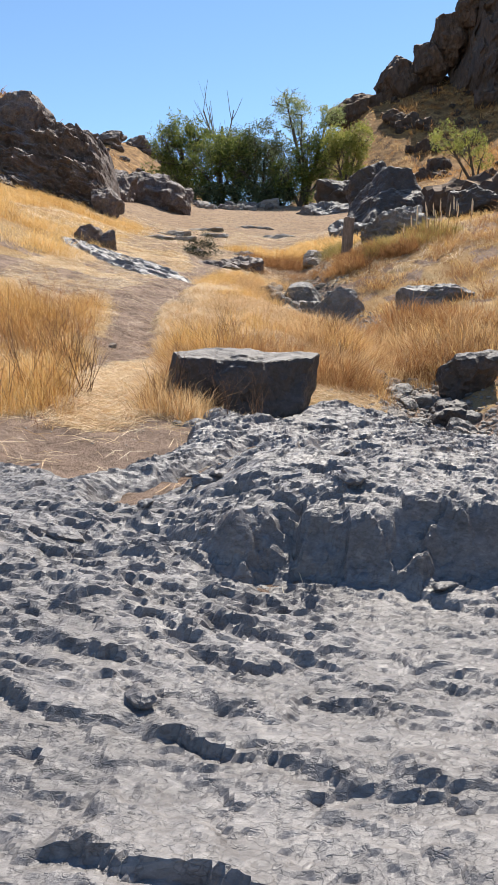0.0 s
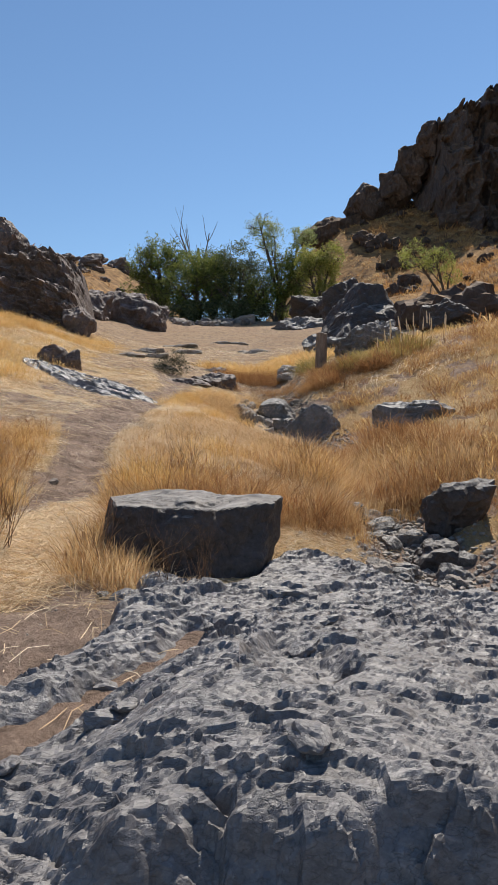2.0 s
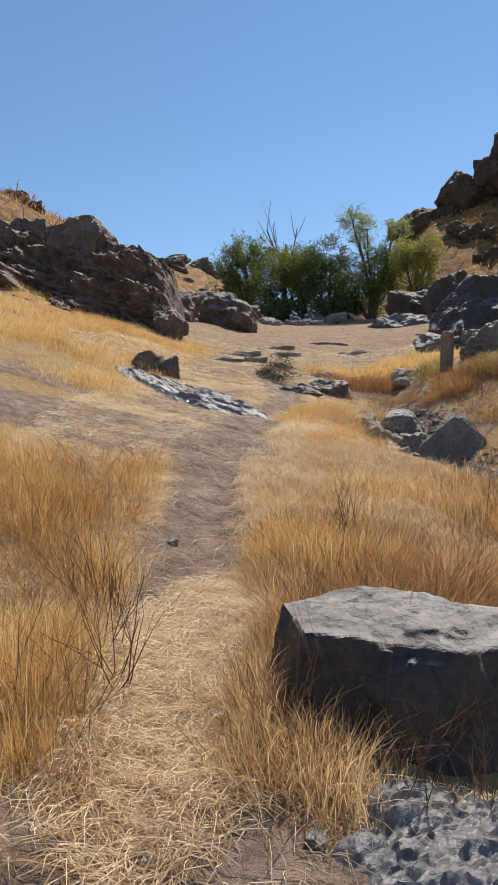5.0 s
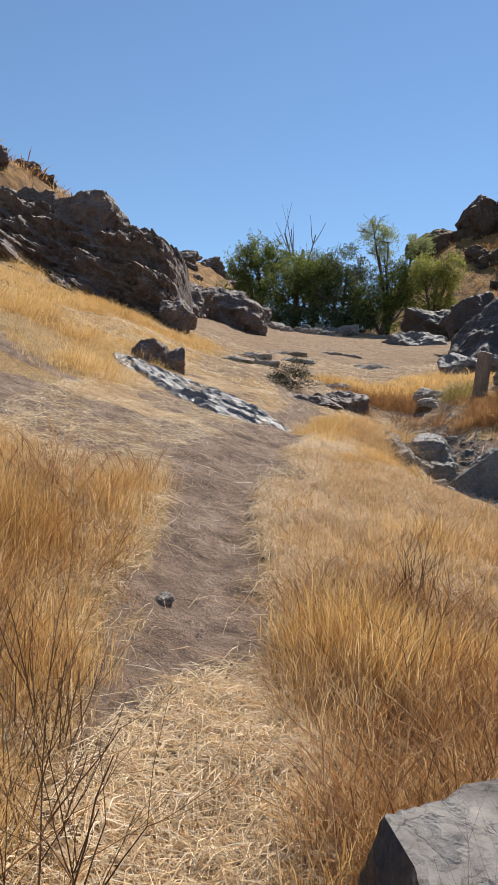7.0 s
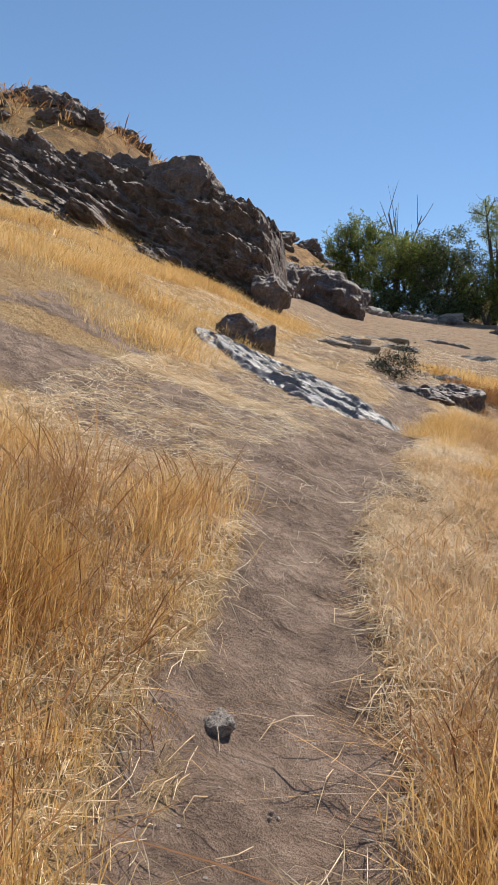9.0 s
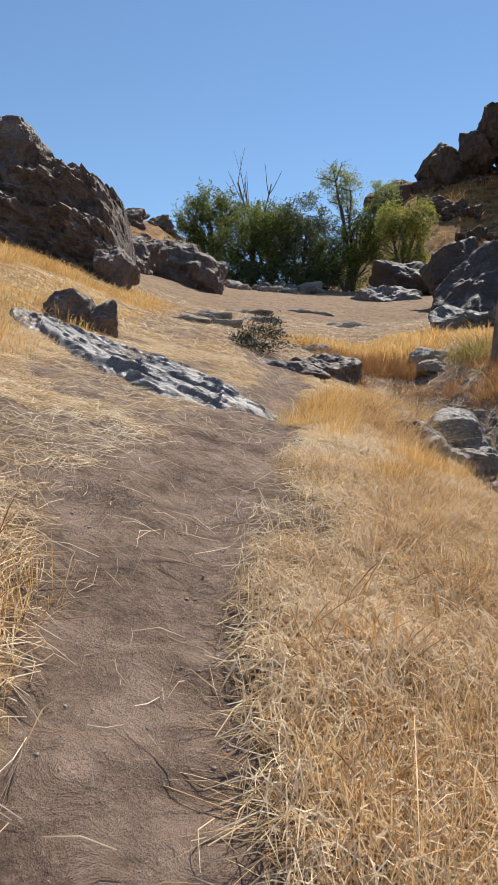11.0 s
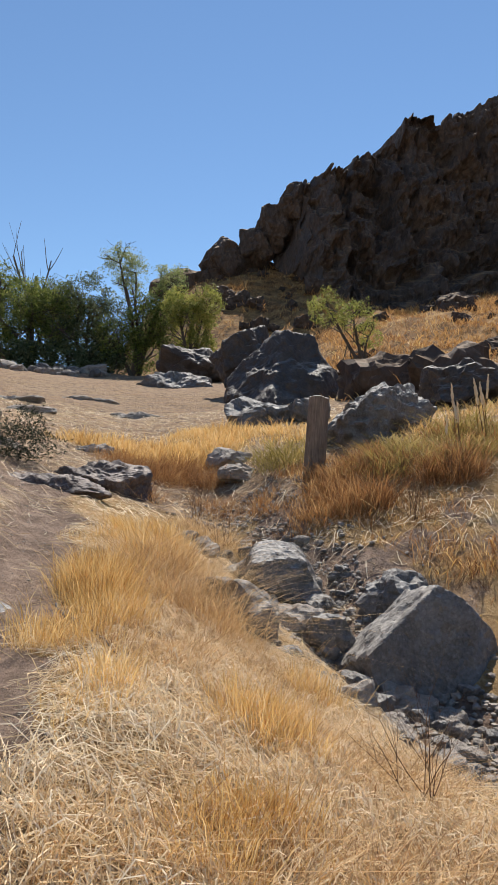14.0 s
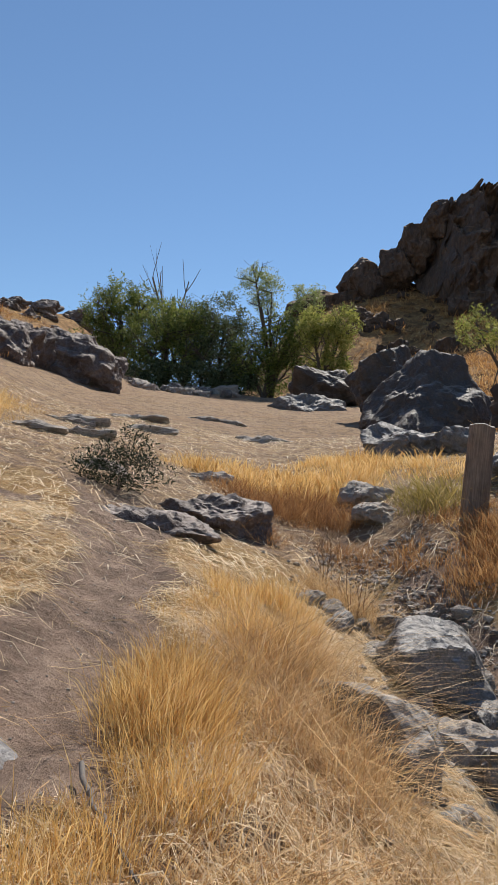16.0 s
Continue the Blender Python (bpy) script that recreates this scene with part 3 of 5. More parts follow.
# loose flakes lying on the bedrock
r = np.random.RandomState(15)
for i in range(22):
    x, y = r.uniform(-1.6, 1.8), r.uniform(2.2, 6.4)
    s = 0.03 + 0.045 * r.uniform() ** 2
    me = rock_mesh("flake", (s * 1.5, s, s * 0.5), 180 + i, 3, 12, 0.05)
    ob = part("flake", me, ROCK_BED, BEDROCK)
    ob.matrix_world = pose(x, y, float(ground(x, y) + bare_rock(np.array([x]), np.array([y]))[0]) + 0.1 * s, r.uniform(-12, 12), r.uniform(-12, 12), r.uniform(0, 180))

# the block beside the trail
n = np.array([[0.02, -0.10, 1.0], [-0.30, -0.93, 0.20], [0.33, -0.93, 0.16], [0.95, -0.22, -0.24], [0.5, 0.86, 0.1], [-0.55, 0.83, 0.1], [-0.93, -0.30, 0.2], [0, 0, -1.0], [0.1, -0.5, -0.86], [0.62, -0.6, -0.5]])
n = n / np.linalg.norm(n, axis=1)[:, None]
d = np.array([0.345, 0.36, 0.43, 0.68, 0.52, 0.74, 0.665, 0.55, 0.62, 0.72])
rock("boulder", (-0.09, 7.74, 0.82), (1, 1, 1), 5, ROCK_BLOCK, "dark angular boulder block with a flat top painted sunlit grey", "boulder", level=6, planes=(n, d), rough=0.018, lumpy=0.05)

# rocks of the dry stream bed
BED = "rocks of the dry stream bed"
rock("rock", (1.42, 20.55, 2.20), (0.52, 0.42, 0.36), 21, ROCK_GREY, "grey flat-topped rock with a shaded front", turn=10, group=BED, level=5, rough=0.03)
rock("rock", (0.55, 18.95, 1.98), (0.34, 0.55, 0.40), 22, ROCK_GREY, "dark grey rock leaning out of straw", turn=20, group=BED, level=5, rough=0.03)
rock("rock", (2.35, 20.75, 1.98), (0.42, 0.36, 0.22), 23, ROCK_GREY, "low grey rock in the stream bed", group=BED)
rock("rock", (1.52, 19.25, 1.72), (0.24, 0.20, 0.26), 24, ROCK_GREY, "square grey rock in the stream bed", turn=-12, group=BED)
rock("rock", (1.30, 19.55, 1.80), (0.34, 0.26, 0.20), 25, ROCK_PALE, "pale rough rock in the stream bed", group=BED)
rock("rock", (2.55, 19.75, 2.05), (0.42, 0.36, 0.27), 26, ROCK_GREY, "grey rock behind a larger one", turn=30, group=BED)
n = np.array([[-0.62, 0.22, 0.75], [-0.08, -0.98, 0.18], [0.5, -0.85, 0.15], [0.6, 0.15, 0.75], [0.95, 0.1, 0.15], [-0.2, 0.95, 0.1], [-0.95, -0.2, -0.1], [0, 0, -1.0]])
n = n / np.linalg.norm(n, axis=1)[:, None]
rock("boulder", (2.2, 18.78, 1.72), (1, 1, 1), 27, ROCK_GREY, "large wedge-shaped grey boulder in the stream bed", "boulder", group=BED, level=6, planes=(n, np.array([0.38, 0.40, 0.52, 0.44, 0.60, 0.45, 0.74, 0.55])), rough=0.02, lumpy=0.05)
rock("rock", (0.80, 18.55, 1.74), (0.22, 0.16, 0.09), 28, ROCK_GREY, "small flat rounded rock in the stream bed", group=BED)
rock("rock", (-0.30, 23.6), (0.62, 0.5, 0.30), 235, ROCK_BROWN, "low brown rock at the trail's edge", turn=40, group=BED, level=5, layers=0.05, sink=0.1)
rock("rock", (-1.0, 22.3), (0.72, 0.5, 0.17), 136, ROCK_BROWN, "flat brown rock slab at the trail's edge", turn=-15, group=BED, level=6, rough=0.04, sink=-0.2, tilt=(6, 3))
rock("rock", (2.25, 26.2), (0.42, 0.4, 0.3), 33, ROCK_PALE, "pale rock among dry grass", group=BED)
rock("rock", (2.15, 25.0), (0.45, 0.35, 0.2), 34, ROCK_PALE, "pale flat rock among dry grass", group=BED)
rock("rock", (4.1, 16.2), (0.85, 0.7, 0.42), 335, ROCK_GREY, "broad grey rock beside the stream bed", turn=15, group=BED, level=5, layers=0.05)
rock("rock", (2.95, 10.2), (0.42, 0.42, 0.42), 36, ROCK_BLOCK, "dark rock half hidden by dry grass", group=BED)
rock("rock", (2.45, 9.3), (0.26, 0.24, 0.22), 37, ROCK_BLOCK, "dark rock in the stream bed", group=BED)
rock("rock", (1.75, 10.6), (0.2, 0.18, 0.16), 38, ROCK_BLOCK, "small dark rock in the stream bed", group=BED)
rock("rock", (0.62, 6.95), (0.3, 0.2, 0.12), 39, ROCK_BED, "flaked blue-grey rock at the boulder's foot", group=BED)

# rocks round the flat place ahead
AHEAD = "rocks round the flat ground"
rock("rock", (4.85, 24.9, 4.25), (1.15, 0.9, 0.78), 41, ROCK_GREY, "broad layered grey rock behind the wooden post", group=AHEAD, level=6, rough=0.08, layers=0.09, tilt=(8, -8))
rock("rock", (8.3, 27.3), (1.2, 1.1, 0.7), 42, ROCK_BLOCK, "dark rock on the slope beyond the post", group=AHEAD, level=5)
rock("rock", (3.95, 30.2), (0.95, 0.7, 0.55), 43, ROCK_GREY, "grey rock in front of a tall dark rock", group=AHEAD)
rock("rock", (5.2, 29.6), (0.6, 0.5, 0.4), 44, ROCK_GREY, "small grey rock near a tall dark rock", group=AHEAD)
n = np.array([[-0.75, -0.35, 0.56], [0.1, -0.85, 0.5], [0.55, -0.8, 0.15], [0.85, 0.1, 0.5], [-0.3, 0.6, 0.7], [0, 1, 0.1], [-0.95, 0.2, 0.1], [0.1, 0.1, 1.0], [0, 0, -1.0], [0.95, -0.3, 0.1]])
n = n / np.linalg.norm(n, axis=1)[:, None]
rock("rock", (6.5, 35.8, 6.5), (0.8, 0.8, 0.9), 45, ROCK_BLOCK, "tall dark pyramid-shaped rock with pale streaks", group=AHEAD, level=6, planes=(n, np.array([1.35, 1.45, 1.9, 2.2, 1.9, 2.2, 2.3, 2.2, 1.8, 2.5])), rough=0.035, lumpy=0.06)
rock("rock", (6.2, 39.5, 8.0), (1.3, 1.2, 1.1), 46, ROCK_BLOCK, "dark slanting rock beside the trees", group=AHEAD, level=5, tilt=(0, -25))
rock("rock", (4.5, 46.3, 7.8), (1.8, 1.5, 0.75), 47, ROCK_GREY, "pale flat-topped rock at the edge of the flat ground", group=AHEAD, level=5, layers=0.06)
rock("rock", (6.6, 50.0), (2.4, 1.6, 1.3), 48, ROCK_BLOCK, "dark rock under the trees", group=AHEAD, level=5)
rock("rock", (-3.95, 20.75), (0.26, 0.24, 0.30), 51, ROCK_BROWN, "square reddish-brown rock above the slab", group=AHEAD, sink=0.7)
rock("rock", (-4.5, 20.9), (0.42, 0.36, 0.34), 52, ROCK_BROWN, "brown rock in the grass above the slab", group=AHEAD)
rock("rock", (-5.75, 30.2), (0.65, 0.6, 0.85), 53, ROCK_BROWN, "upright brown rock at the foot of the outcrop", group=AHEAD, sink=0.5)

for i, (x, y, a) in enumerate([(-3.6, 27.4, 0.8), (-2.6, 28.3, 0.6), (-3.3, 30.5, 0.9), (-1.6, 31.5, 0.7), (-0.4, 26.4, 0.5), (-2.2, 34.0, 1.0), (1.4, 33.5, 0.9), (-1.9, 24.6, 0.45), (0.2, 37.0, 1.1)]):
    rock("rock", (x, y), (a, 0.35 * a, 0.13), 240 + i, ROCK_PALE, "flat brown stone ledge level with the dirt", turn=-8 + 3 * i, group=AHEAD, sink=-0.15)

# rock outcrop on the slope
OUT = "outcrop on the hillside"


def outcrop():
    """The long body of layered rock that comes out of the slope: a steep hollowed face under a rough sloping top."""
    nu, nv = 400, 150
    u, v = [a.ravel() for a in np.meshgrid(np.linspace(0, 1, nu), np.linspace(0, 1, nv))]
    x = -5.85 - 13.2 * u ** 1.15
    foot = np.interp(x, [-20, -17, -12, -9, -7.3, -6.4, -5.8], [24.0, 25.2, 27.4, 28.8, 29.7, 30.3, 31.2])
    crest = np.interp(x, [-20, -16, -13, -11.2, -9.5, -8.2, -7.5, -6.7, -6.3, -6.1, -5.95, -5.8], [11.6, 10.9, 10.4, 10.2, 10.0, 9.75, 9.6, 9.3, 8.9, 8.4, 7.6, 6.0])
    low = ground(x, foot) - 0.5
    face, back = np.clip(v / 0.62, 0, 1), np.clip((v - 0.62) / 0.38, 0, 1)
    brow = low + 0.62 * (crest - low)
    z = low + (brow - low) * face + (crest - brow) * np.sin(np.clip(back / 0.6, 0, 1) * np.pi / 2) - 2.2 * np.clip((back - 0.7) / 0.3, 0, 1)
    steep = ramp(x, -10.5, -7.5)
    y = foot + (2.3 - 1.5 * steep) * face ** (1 + steep) + (2.6 + 0.6 * steep) * back
    hollow = 0.7 * np.exp(-((x + 7.6) / 1.7) ** 2) + 0.35 * np.exp(-((x + 11) / 1.2) ** 2)
    y = y + hollow * np.exp(-((face - 0.42) / 0.26) ** 2) * (back == 0)
    p = np.stack([x, y, z], 1)
    q = p @ np.array([[0.9, 0.0, 0.30], [0.0, 1.0, 0.25], [-0.35, -0.2, 1.0]])
    d = 0.45 * fbm(p, 2.4, 4, 621) + 0.55 * facets(q * np.array([0.6, 0.8, 1.5]), 1.1, 631) + 0.30 * facets(q * np.array([0.5, 0.8, 1.9]) + 0.1 * fbm(p, 0.5, 2, 5)[:, None], 0.42, 641)
    d = d + 0.12 * facets(q * np.array([0.6, 1, 1.8]), 0.17, 651) + 0.16 * fbm(p, 0.6, 4, 661, True)
    s = (q[:, 2] + 0.3 * smooth_noise(p / 1.5, 671)) / 0.55
    d = d + 0.22 * (np.abs(s % 1 - 0.5) - 0.25)
    edge = ramp(v, 0, 0.06) * ramp(-x, 5.85, 6.2)
    y = y - d * (0.35 + 0.65 * edge) * (1 - 0.55 * back)
    z = z + d * (0.25 + 0.5 * back) * edge
    me = mesh_from("rock_outcrop", np.stack([x, y, z], 1), grid_faces(nu, nv)[:, ::-1], False)
    return thing("rock_outcrop", me, ROCK_BROWN, "massive layered brown rock outcrop with a hollow front", "outcrop", group=OUT)


outcrop()
n = np.array([[0.1, 0.0, 1.0], [0.72, -0.1, 0.69], [0.98, -0.15, -0.1], [-0.35, -0.2, 0.9], [0.1, -1, 0.25], [-0.9, -0.2, 0.4], [0, 1, 0.3], [0, 0, -1.0]])
n = n / np.linalg.norm(n, axis=1)[:, None]
rock("rock_outcrop", (-9.5, 31.8, 9.95), (0.8, 0.8, 0.92), 63, ROCK_BROWN, "rounded dark knob of rock on the outcrop", "outcrop", group=OUT, level=6, planes=(n, np.array([1.0, 1.15, 1.15, 1.02, 0.9, 1.5, 1.1, 1.4])), rough=0.045, lumpy=0.07)
rock("rock_outcrop", (-11.0, 33.0, 10.3), (0.9, 0.8, 0.6), 64, ROCK_BROWN, "dark rounded rock on the outcrop's crest", "outcrop", group=OUT, level=5, rough=0.06)
rock("rock_outcrop", (-12.9, 34.5, 10.9), (1.4, 1.2, 0.8), 68, ROCK_BROWN, "dark craggy rock on the hill's crest", "outcrop", group=OUT, level=5, rough=0.07)
rock("rock_outcrop", (-15.8, 36.0, 11.2), (1.9, 1.5, 1.2), 69, ROCK_BROWN, "broad dark craggy rock on the hill's crest", "outcrop", group=OUT, level=5, rough=0.07)
rock("rock_outcrop", (-7.6, 41.0, 7.7), (1.6, 2.0, 2.3), 65, ROCK_BROWN, "brown rock with a sloping pale side", "outcrop", group=OUT, level=6, tilt=(0, 30), rough=0.06, layers=0.05)
rock("rock_outcrop", (-5.2, 43.5, 8.1), (2.0, 2.0, 1.75), 66, ROCK_BROWN, "dark rounded rock beside the flat ground", "outcrop", group=OUT, level=6, tilt=(0, 20), rough=0.055, layers=0.04)

# ---- cliff across the gully ----
def cliff():
    nu, nv = 420, 150
    u, v = [a.ravel() for a in np.meshgrid(np.linspace(0, 1, nu), np.linspace(0, 1, nv))]
    keys = np.array([0, 0.08, 0.3, 0.5, 0.75, 1.0])
    x = np.interp(u, keys, [23.8, 25.5, 32.0, 40.0, 54.0, 95.0])
    y = np.interp(u, keys, [86.0, 80.0, 77.5, 76.0, 74.0, 66.0])
    top = np.interp(x, [23.8, 24.5, 27, 30.4, 30.8, 33.5, 36.6, 37.0, 38.6, 42, 46.5, 50.6, 60, 95], [33.0, 36.6, 37.6, 38.6, 40.3, 41.3, 42.6, 45.4, 45.8, 45.4, 48.6, 50.0, 53.0, 58.0])
    top = top + 0.5 * smooth_noise(flat3(u * 90, u * 0), 5) + 0.3 * smooth_noise(flat3(u * 230, u * 0), 6)
    low = ground(x, y) - 3
    face = np.clip(v / 0.78, 0, 1)
    back = np.clip((v - 0.78) / 0.22, 0, 1)
    z = low + (top - low) * face - 1.5 * back
    y = y + 5.5 * face**1.3 + 24 * back**1.5
    p = np.stack([x, y, z * 0.45], 1)
    d = 1.3 * fbm(p, 5.0, 4, 81, True) + 0.9 * smooth_noise(p / 2.2, 82) + 0.45 * fbm(p * np.array([1, 1, 2.2]), 1.6, 4, 83, True)
    d = d + 2.0 * facets(p, 4.2, 85) + 1.2 * facets(p * np.array([1, 1, 1.6]), 1.6, 86) + 0.5 * facets(p * np.array([1, 1, 1.4]), 0.7, 87)
    q = (z + 0.8 * smooth_noise(p / 4.0, 88) - 0.12 * x) / 4.6
    d = d + 1.0 * ((q % 1) - 0.5) * ramp(x, 27, 36)
    shelf = 3.2 * ramp(z - low + 0.7 * smooth_noise(p / 3, 89), 5.2, 6.6) * ramp(x, 27, 33) * (1 - 0.3 * back)
    y = y - d * (1 - 0.7 * back) + shelf
    x = x + 0.5 * fbm(p, 3.0, 3, 84)
    me = mesh_from("cliff", np.stack([x, y, z], 1), grid_faces(nu, nv), False)
    return thing("cliff", me, ROCK_CLIFF, "dark brown cliff with vertical cracks on the hillside", "cliff")


cliff()
CREST = "rocks on the cliff's crest"
n = np.array([[-0.8, -0.2, 0.55], [-0.75, -0.2, -0.6], [0.35, -0.3, 0.88], [0, -1, 0.1], [0.9, 0, 0.2], [0, 1, 0], [0, 0, -1.0], [-0.2, 0, 1.0]])
n = n / np.linalg.norm(n, axis=1)[:, None]
rock("crag", (17.6, 91.0, 28.9), (1, 1, 1), 71, ROCK_CLIFF, "dark beak-shaped crag against the sky", "crag", group=CREST, level=5, planes=(n, np.array([1.9, 1.75, 2.4, 2.4, 3.2, 3.0, 3.0, 2.75])), rough=0.05, lumpy=0.08)
for i, (x, y, z, a, b, c) in enumerate([(13.2, 92, 26.2, 4.2, 2.5, 1.9), (21.2, 89.5, 30.6, 2.1, 2.0, 2.4), (23.0, 88.5, 32.6, 1.9, 2.0, 2.8), (24.8, 86.5, 35.4, 1.6, 1.6, 2.3), (19.8, 91.8, 28.0, 3.4, 2.0, 2.6), (15.8, 93.0, 26.0, 3.6, 2.0, 2.2)]):
    rock("crag", (x, y, z), (a, b, c), 72 + i, ROCK_CLIFF, "dark rounded crag on the crest", "crag", group=CREST, level=5, rough=0.045)


# rocks strewn over the hillside below the cliff
r = np.random.RandomState(88)
HILL = [rock_mesh("hillside_rock", (0.9, 0.75, 0.6), 900 + i, 4, 12, 0.08) for i in range(5)]
for me in HILL:
    me.materials.append(ROCK_CLIFF)
for _ in range(130):
    y = r.uniform(30, 92)
    x = 9 + 0.12 * (y - 30) + r.uniform(0, 1) ** 1.3 * (34 - 0.1 * y)
    s = 0.35 + 1.5 * r.uniform() ** 2.2
    ob = thing("hillside_rock", HILL[r.randint(5)], None, "dark brown rock on the grassy slope", "rock", pose(x, y, float(surface(x, y)[0]) + 0.1 * s, r.uniform(-15, 15), r.uniform(-15, 15), r.uniform(0, 360)), "rocks below the cliff")
    ob.scale = (s, s, s)

SLOPE = [rock_mesh("hillside_rock", (0.9, 0.75, 0.55), 920 + i, 4, 12, 0.08, layers=0.05) for i in range(4)]
for me in SLOPE:
    me.materials.append(ROCK_BROWN)
for _ in range(115):
    far = _ >= 60
    x, y = (-24 + 16 * r.uniform(), r.uniform(84, 112)) if far else (-10.5 - 13 * r.uniform(), r.uniform(31, 42))
    s = (0.7 + 1.9 * r.uniform() ** 2) if far else 0.3 + 0.7 * r.uniform() ** 1.8
    ob = thing("hillside_rock", SLOPE[r.randint(4)], None, "brown rock among yellow grass on the hill", "rock", pose(x, y, float(surface(x, y)[0]) + 0.1 * s, r.uniform(-15, 15), r.uniform(-15, 15), r.uniform(0, 360)), "rocks above the outcrop")
    ob.scale = (s, s, s)

# ---- wooden post ----
def post():
    base = (2.98, 23.62, 3.08)
    ob = thing("wooden_post", None, None, "old weathered split wooden post leaning in dry grass", "post", pose(*base, 0, 4.5, 12))
    k, rings = 20, 26
    a = np.linspace(0, 2 * np.pi, k, endpoint=False)
    v = []
    for i in range(rings):
        s = i / (rings - 1)
        r = 0.165 + 0.02 * np.cos(2 * a) + 0.012 * np.cos(5 * a + 1.3) - 0.015 * s
        r = r - 0.05 * np.exp(-((np.angle(np.exp(1j * (a + 1.75))) / 0.16) ** 2)) * (1 - 0.75 * s)
        split = np.exp(-((np.angle(np.exp(1j * (a + 1.2))) / 0.35) ** 2)) * np.clip(0.42 - s, 0, 1) * 0.22
        r = r - split
        v.append(np.stack([r * np.cos(a), r * np.sin(a), np.full(k, 1.55 * s) + 0.012 * np.cos(a * 3)], 1))
    v = np.concatenate(v)
    f = [[i * k + j, i * k + (j + 1) % k, (i + 1) * k + (j + 1) % k, (i + 1) * k + j] for i in range(rings - 1) for j in range(k)]
    part("shaft", mesh_from("shaft", v, f), POST_WOOD, ob)
    ring = v[-k:]
    cap = np.vstack([ring * (0.97, 0.97, 1), ring * (0.9, 0.9, 1) + (0, 0, 0.012), [[0, 0, 1.565]]])
    f = [[j, (j + 1) % k, k + (j + 1) % k, k + j] for j in range(k)] + [[k + j, k + (j + 1) % k, 2 * k, 2 * k] for j in range(k)]
    tri = [t for q in f for t in ([q[:3]] if q[2] == q[3] else [q[:3], [q[0], q[2], q[3]]])]
    part("sawn_top", mesh_from("sawn_top", cap, tri), END_WOOD, ob, "pale sawn end of the post")


post()


# ---- plants ----
def blades(pos, height, lean, width, seed, head=1.5, full=True):
    """Grass blades as one mesh: a stalk that bends over and thickens into a seed head. pos (n, 3), height (n), lean (n, 2)."""
    r = np.random.RandomState(seed)
    n = len(pos)
    a = r.uniform(0, 2 * np.pi, n)
    side = np.stack([np.cos(a), np.sin(a), np.zeros(n)], 1)
    steps = [(0.0, 1.0), (0.45, 0.75), (0.8, head)] if full else [(0.0, 1.0), (0.75, head)]
    v = []
    for s, w in steps:
        c = pos + np.stack([lean[:, 0] * s * s, lean[:, 1] * s * s, height * s * (1 - 0.12 * s)], 1)
        h = side * (width * w / 2)[:, None]
        v += [c - h, c + h]
    v.append(pos + np.stack([lean[:, 0], lean[:, 1], height * 0.9], 1))
    v = np.stack(v, 1)
    t = np.array([[0, 1, 3], [0, 3, 2], [2, 3, 5], [2, 5, 4], [4, 5, 6]] if full else [[0, 1, 3], [0, 3, 2], [2, 3, 4]])
    i = (np.arange(n) * (2 * len(steps) + 1))[:, None, None]
    return v.reshape(-1, 3), (i + t).reshape(-1, 3)


def scatter(count, box, cover, seed, power=1.0):
    """Points of a box, as many as the cover (0 to 1) allows."""
    r = np.random.RandomState(seed)
    x0, x1, y0, y1 = box
    X, Y = np.zeros(0), np.zeros(0)
    for _ in range(12):
        x, y = r.uniform(x0, x1, count), r.uniform(y0, y1, count)
        keep = r.uniform(0, 1, count) < cover(x, y) ** power
        X, Y = np.concatenate([X, x[keep]]), np.concatenate([Y, y[keep]])
        if len(X) >= count:
            break
    return X[:count], Y[:count]


def not_rock(x, y):
    ok = np.ones(len(x))
    ok[np.hypot((x + 0.03) / 0.82, (y - 7.8) / 0.62) < 1] = 0
    ok[np.hypot((x - 2.2) / 0.75, (y - 18.8) / 0.55) < 1] = 0
    ok[np.hypot((x - 1.42) / 0.55, (y - 20.55) / 0.45) < 1] = 0
    return ok


def grass(name, tufts, per, box, cover, seed, height, spread, width, material, label, head=1.5, droop=0.4, full=True, flops=0.05):
    """Tufted grass: tufts, each with several blades that lean outwards."""
    r = np.random.RandomState(seed + 1)
    cx, cy = scatter(tufts, box, lambda x, y: cover(x, y) * not_rock(x, y), seed)
    cz = surface(cx, cy)
    size = r.uniform(0.4, 1.25, len(cx)) * (0.75 + 0.35 * smooth_noise(flat3(cx * 1.3, cy * 1.3), seed)) * (0.5 + 0.5 * cover(cx, cy))
    k = np.repeat(np.arange(len(cx)), per)
    n = len(k)
    off = r.normal(0, 1, (n, 2)) * spread
    pos = np.stack([cx[k] + off[:, 0], cy[k] + off[:, 1], cz[k] - 0.02], 1)
    h = height * size[k] * r.uniform(0.3, 1.2, n)
    lean = off * 1.2 * (h / height)[:, None] + r.normal(0, 1, (n, 2)) * (droop * 0.5 * h)[:, None] + r.normal(0, 1, (len(cx), 2))[k] * (0.1 * h)[:, None]
    flop = r.uniform(0, 1, n) < flops
    lean[flop] *= 3.0
    h = np.where(flop, h * 0.6, h)
    v, f = blades(pos, h, lean, np.full(n, width) * r.uniform(0.7, 1.4, n), seed + 2, head, full)
    return thing(name, mesh_from(name, v, f, False), material, label, "grass", kind="stuff")


def left_near(x, y):
    return tall_cover(x, y) * (x < trail_x(y)) * (y < 13.5)


def mid_near(x, y):
    clear = (1 - ramp(x, 0.25, 0.65) * (1 - ramp(y + 0.5 * wobble(x, y, 0.8, 33), 8.6, 9.6)))
    return tall_cover(x, y) * (x > trail_x(y)) * (x < stream_x(y)) * (y < 14) * clear


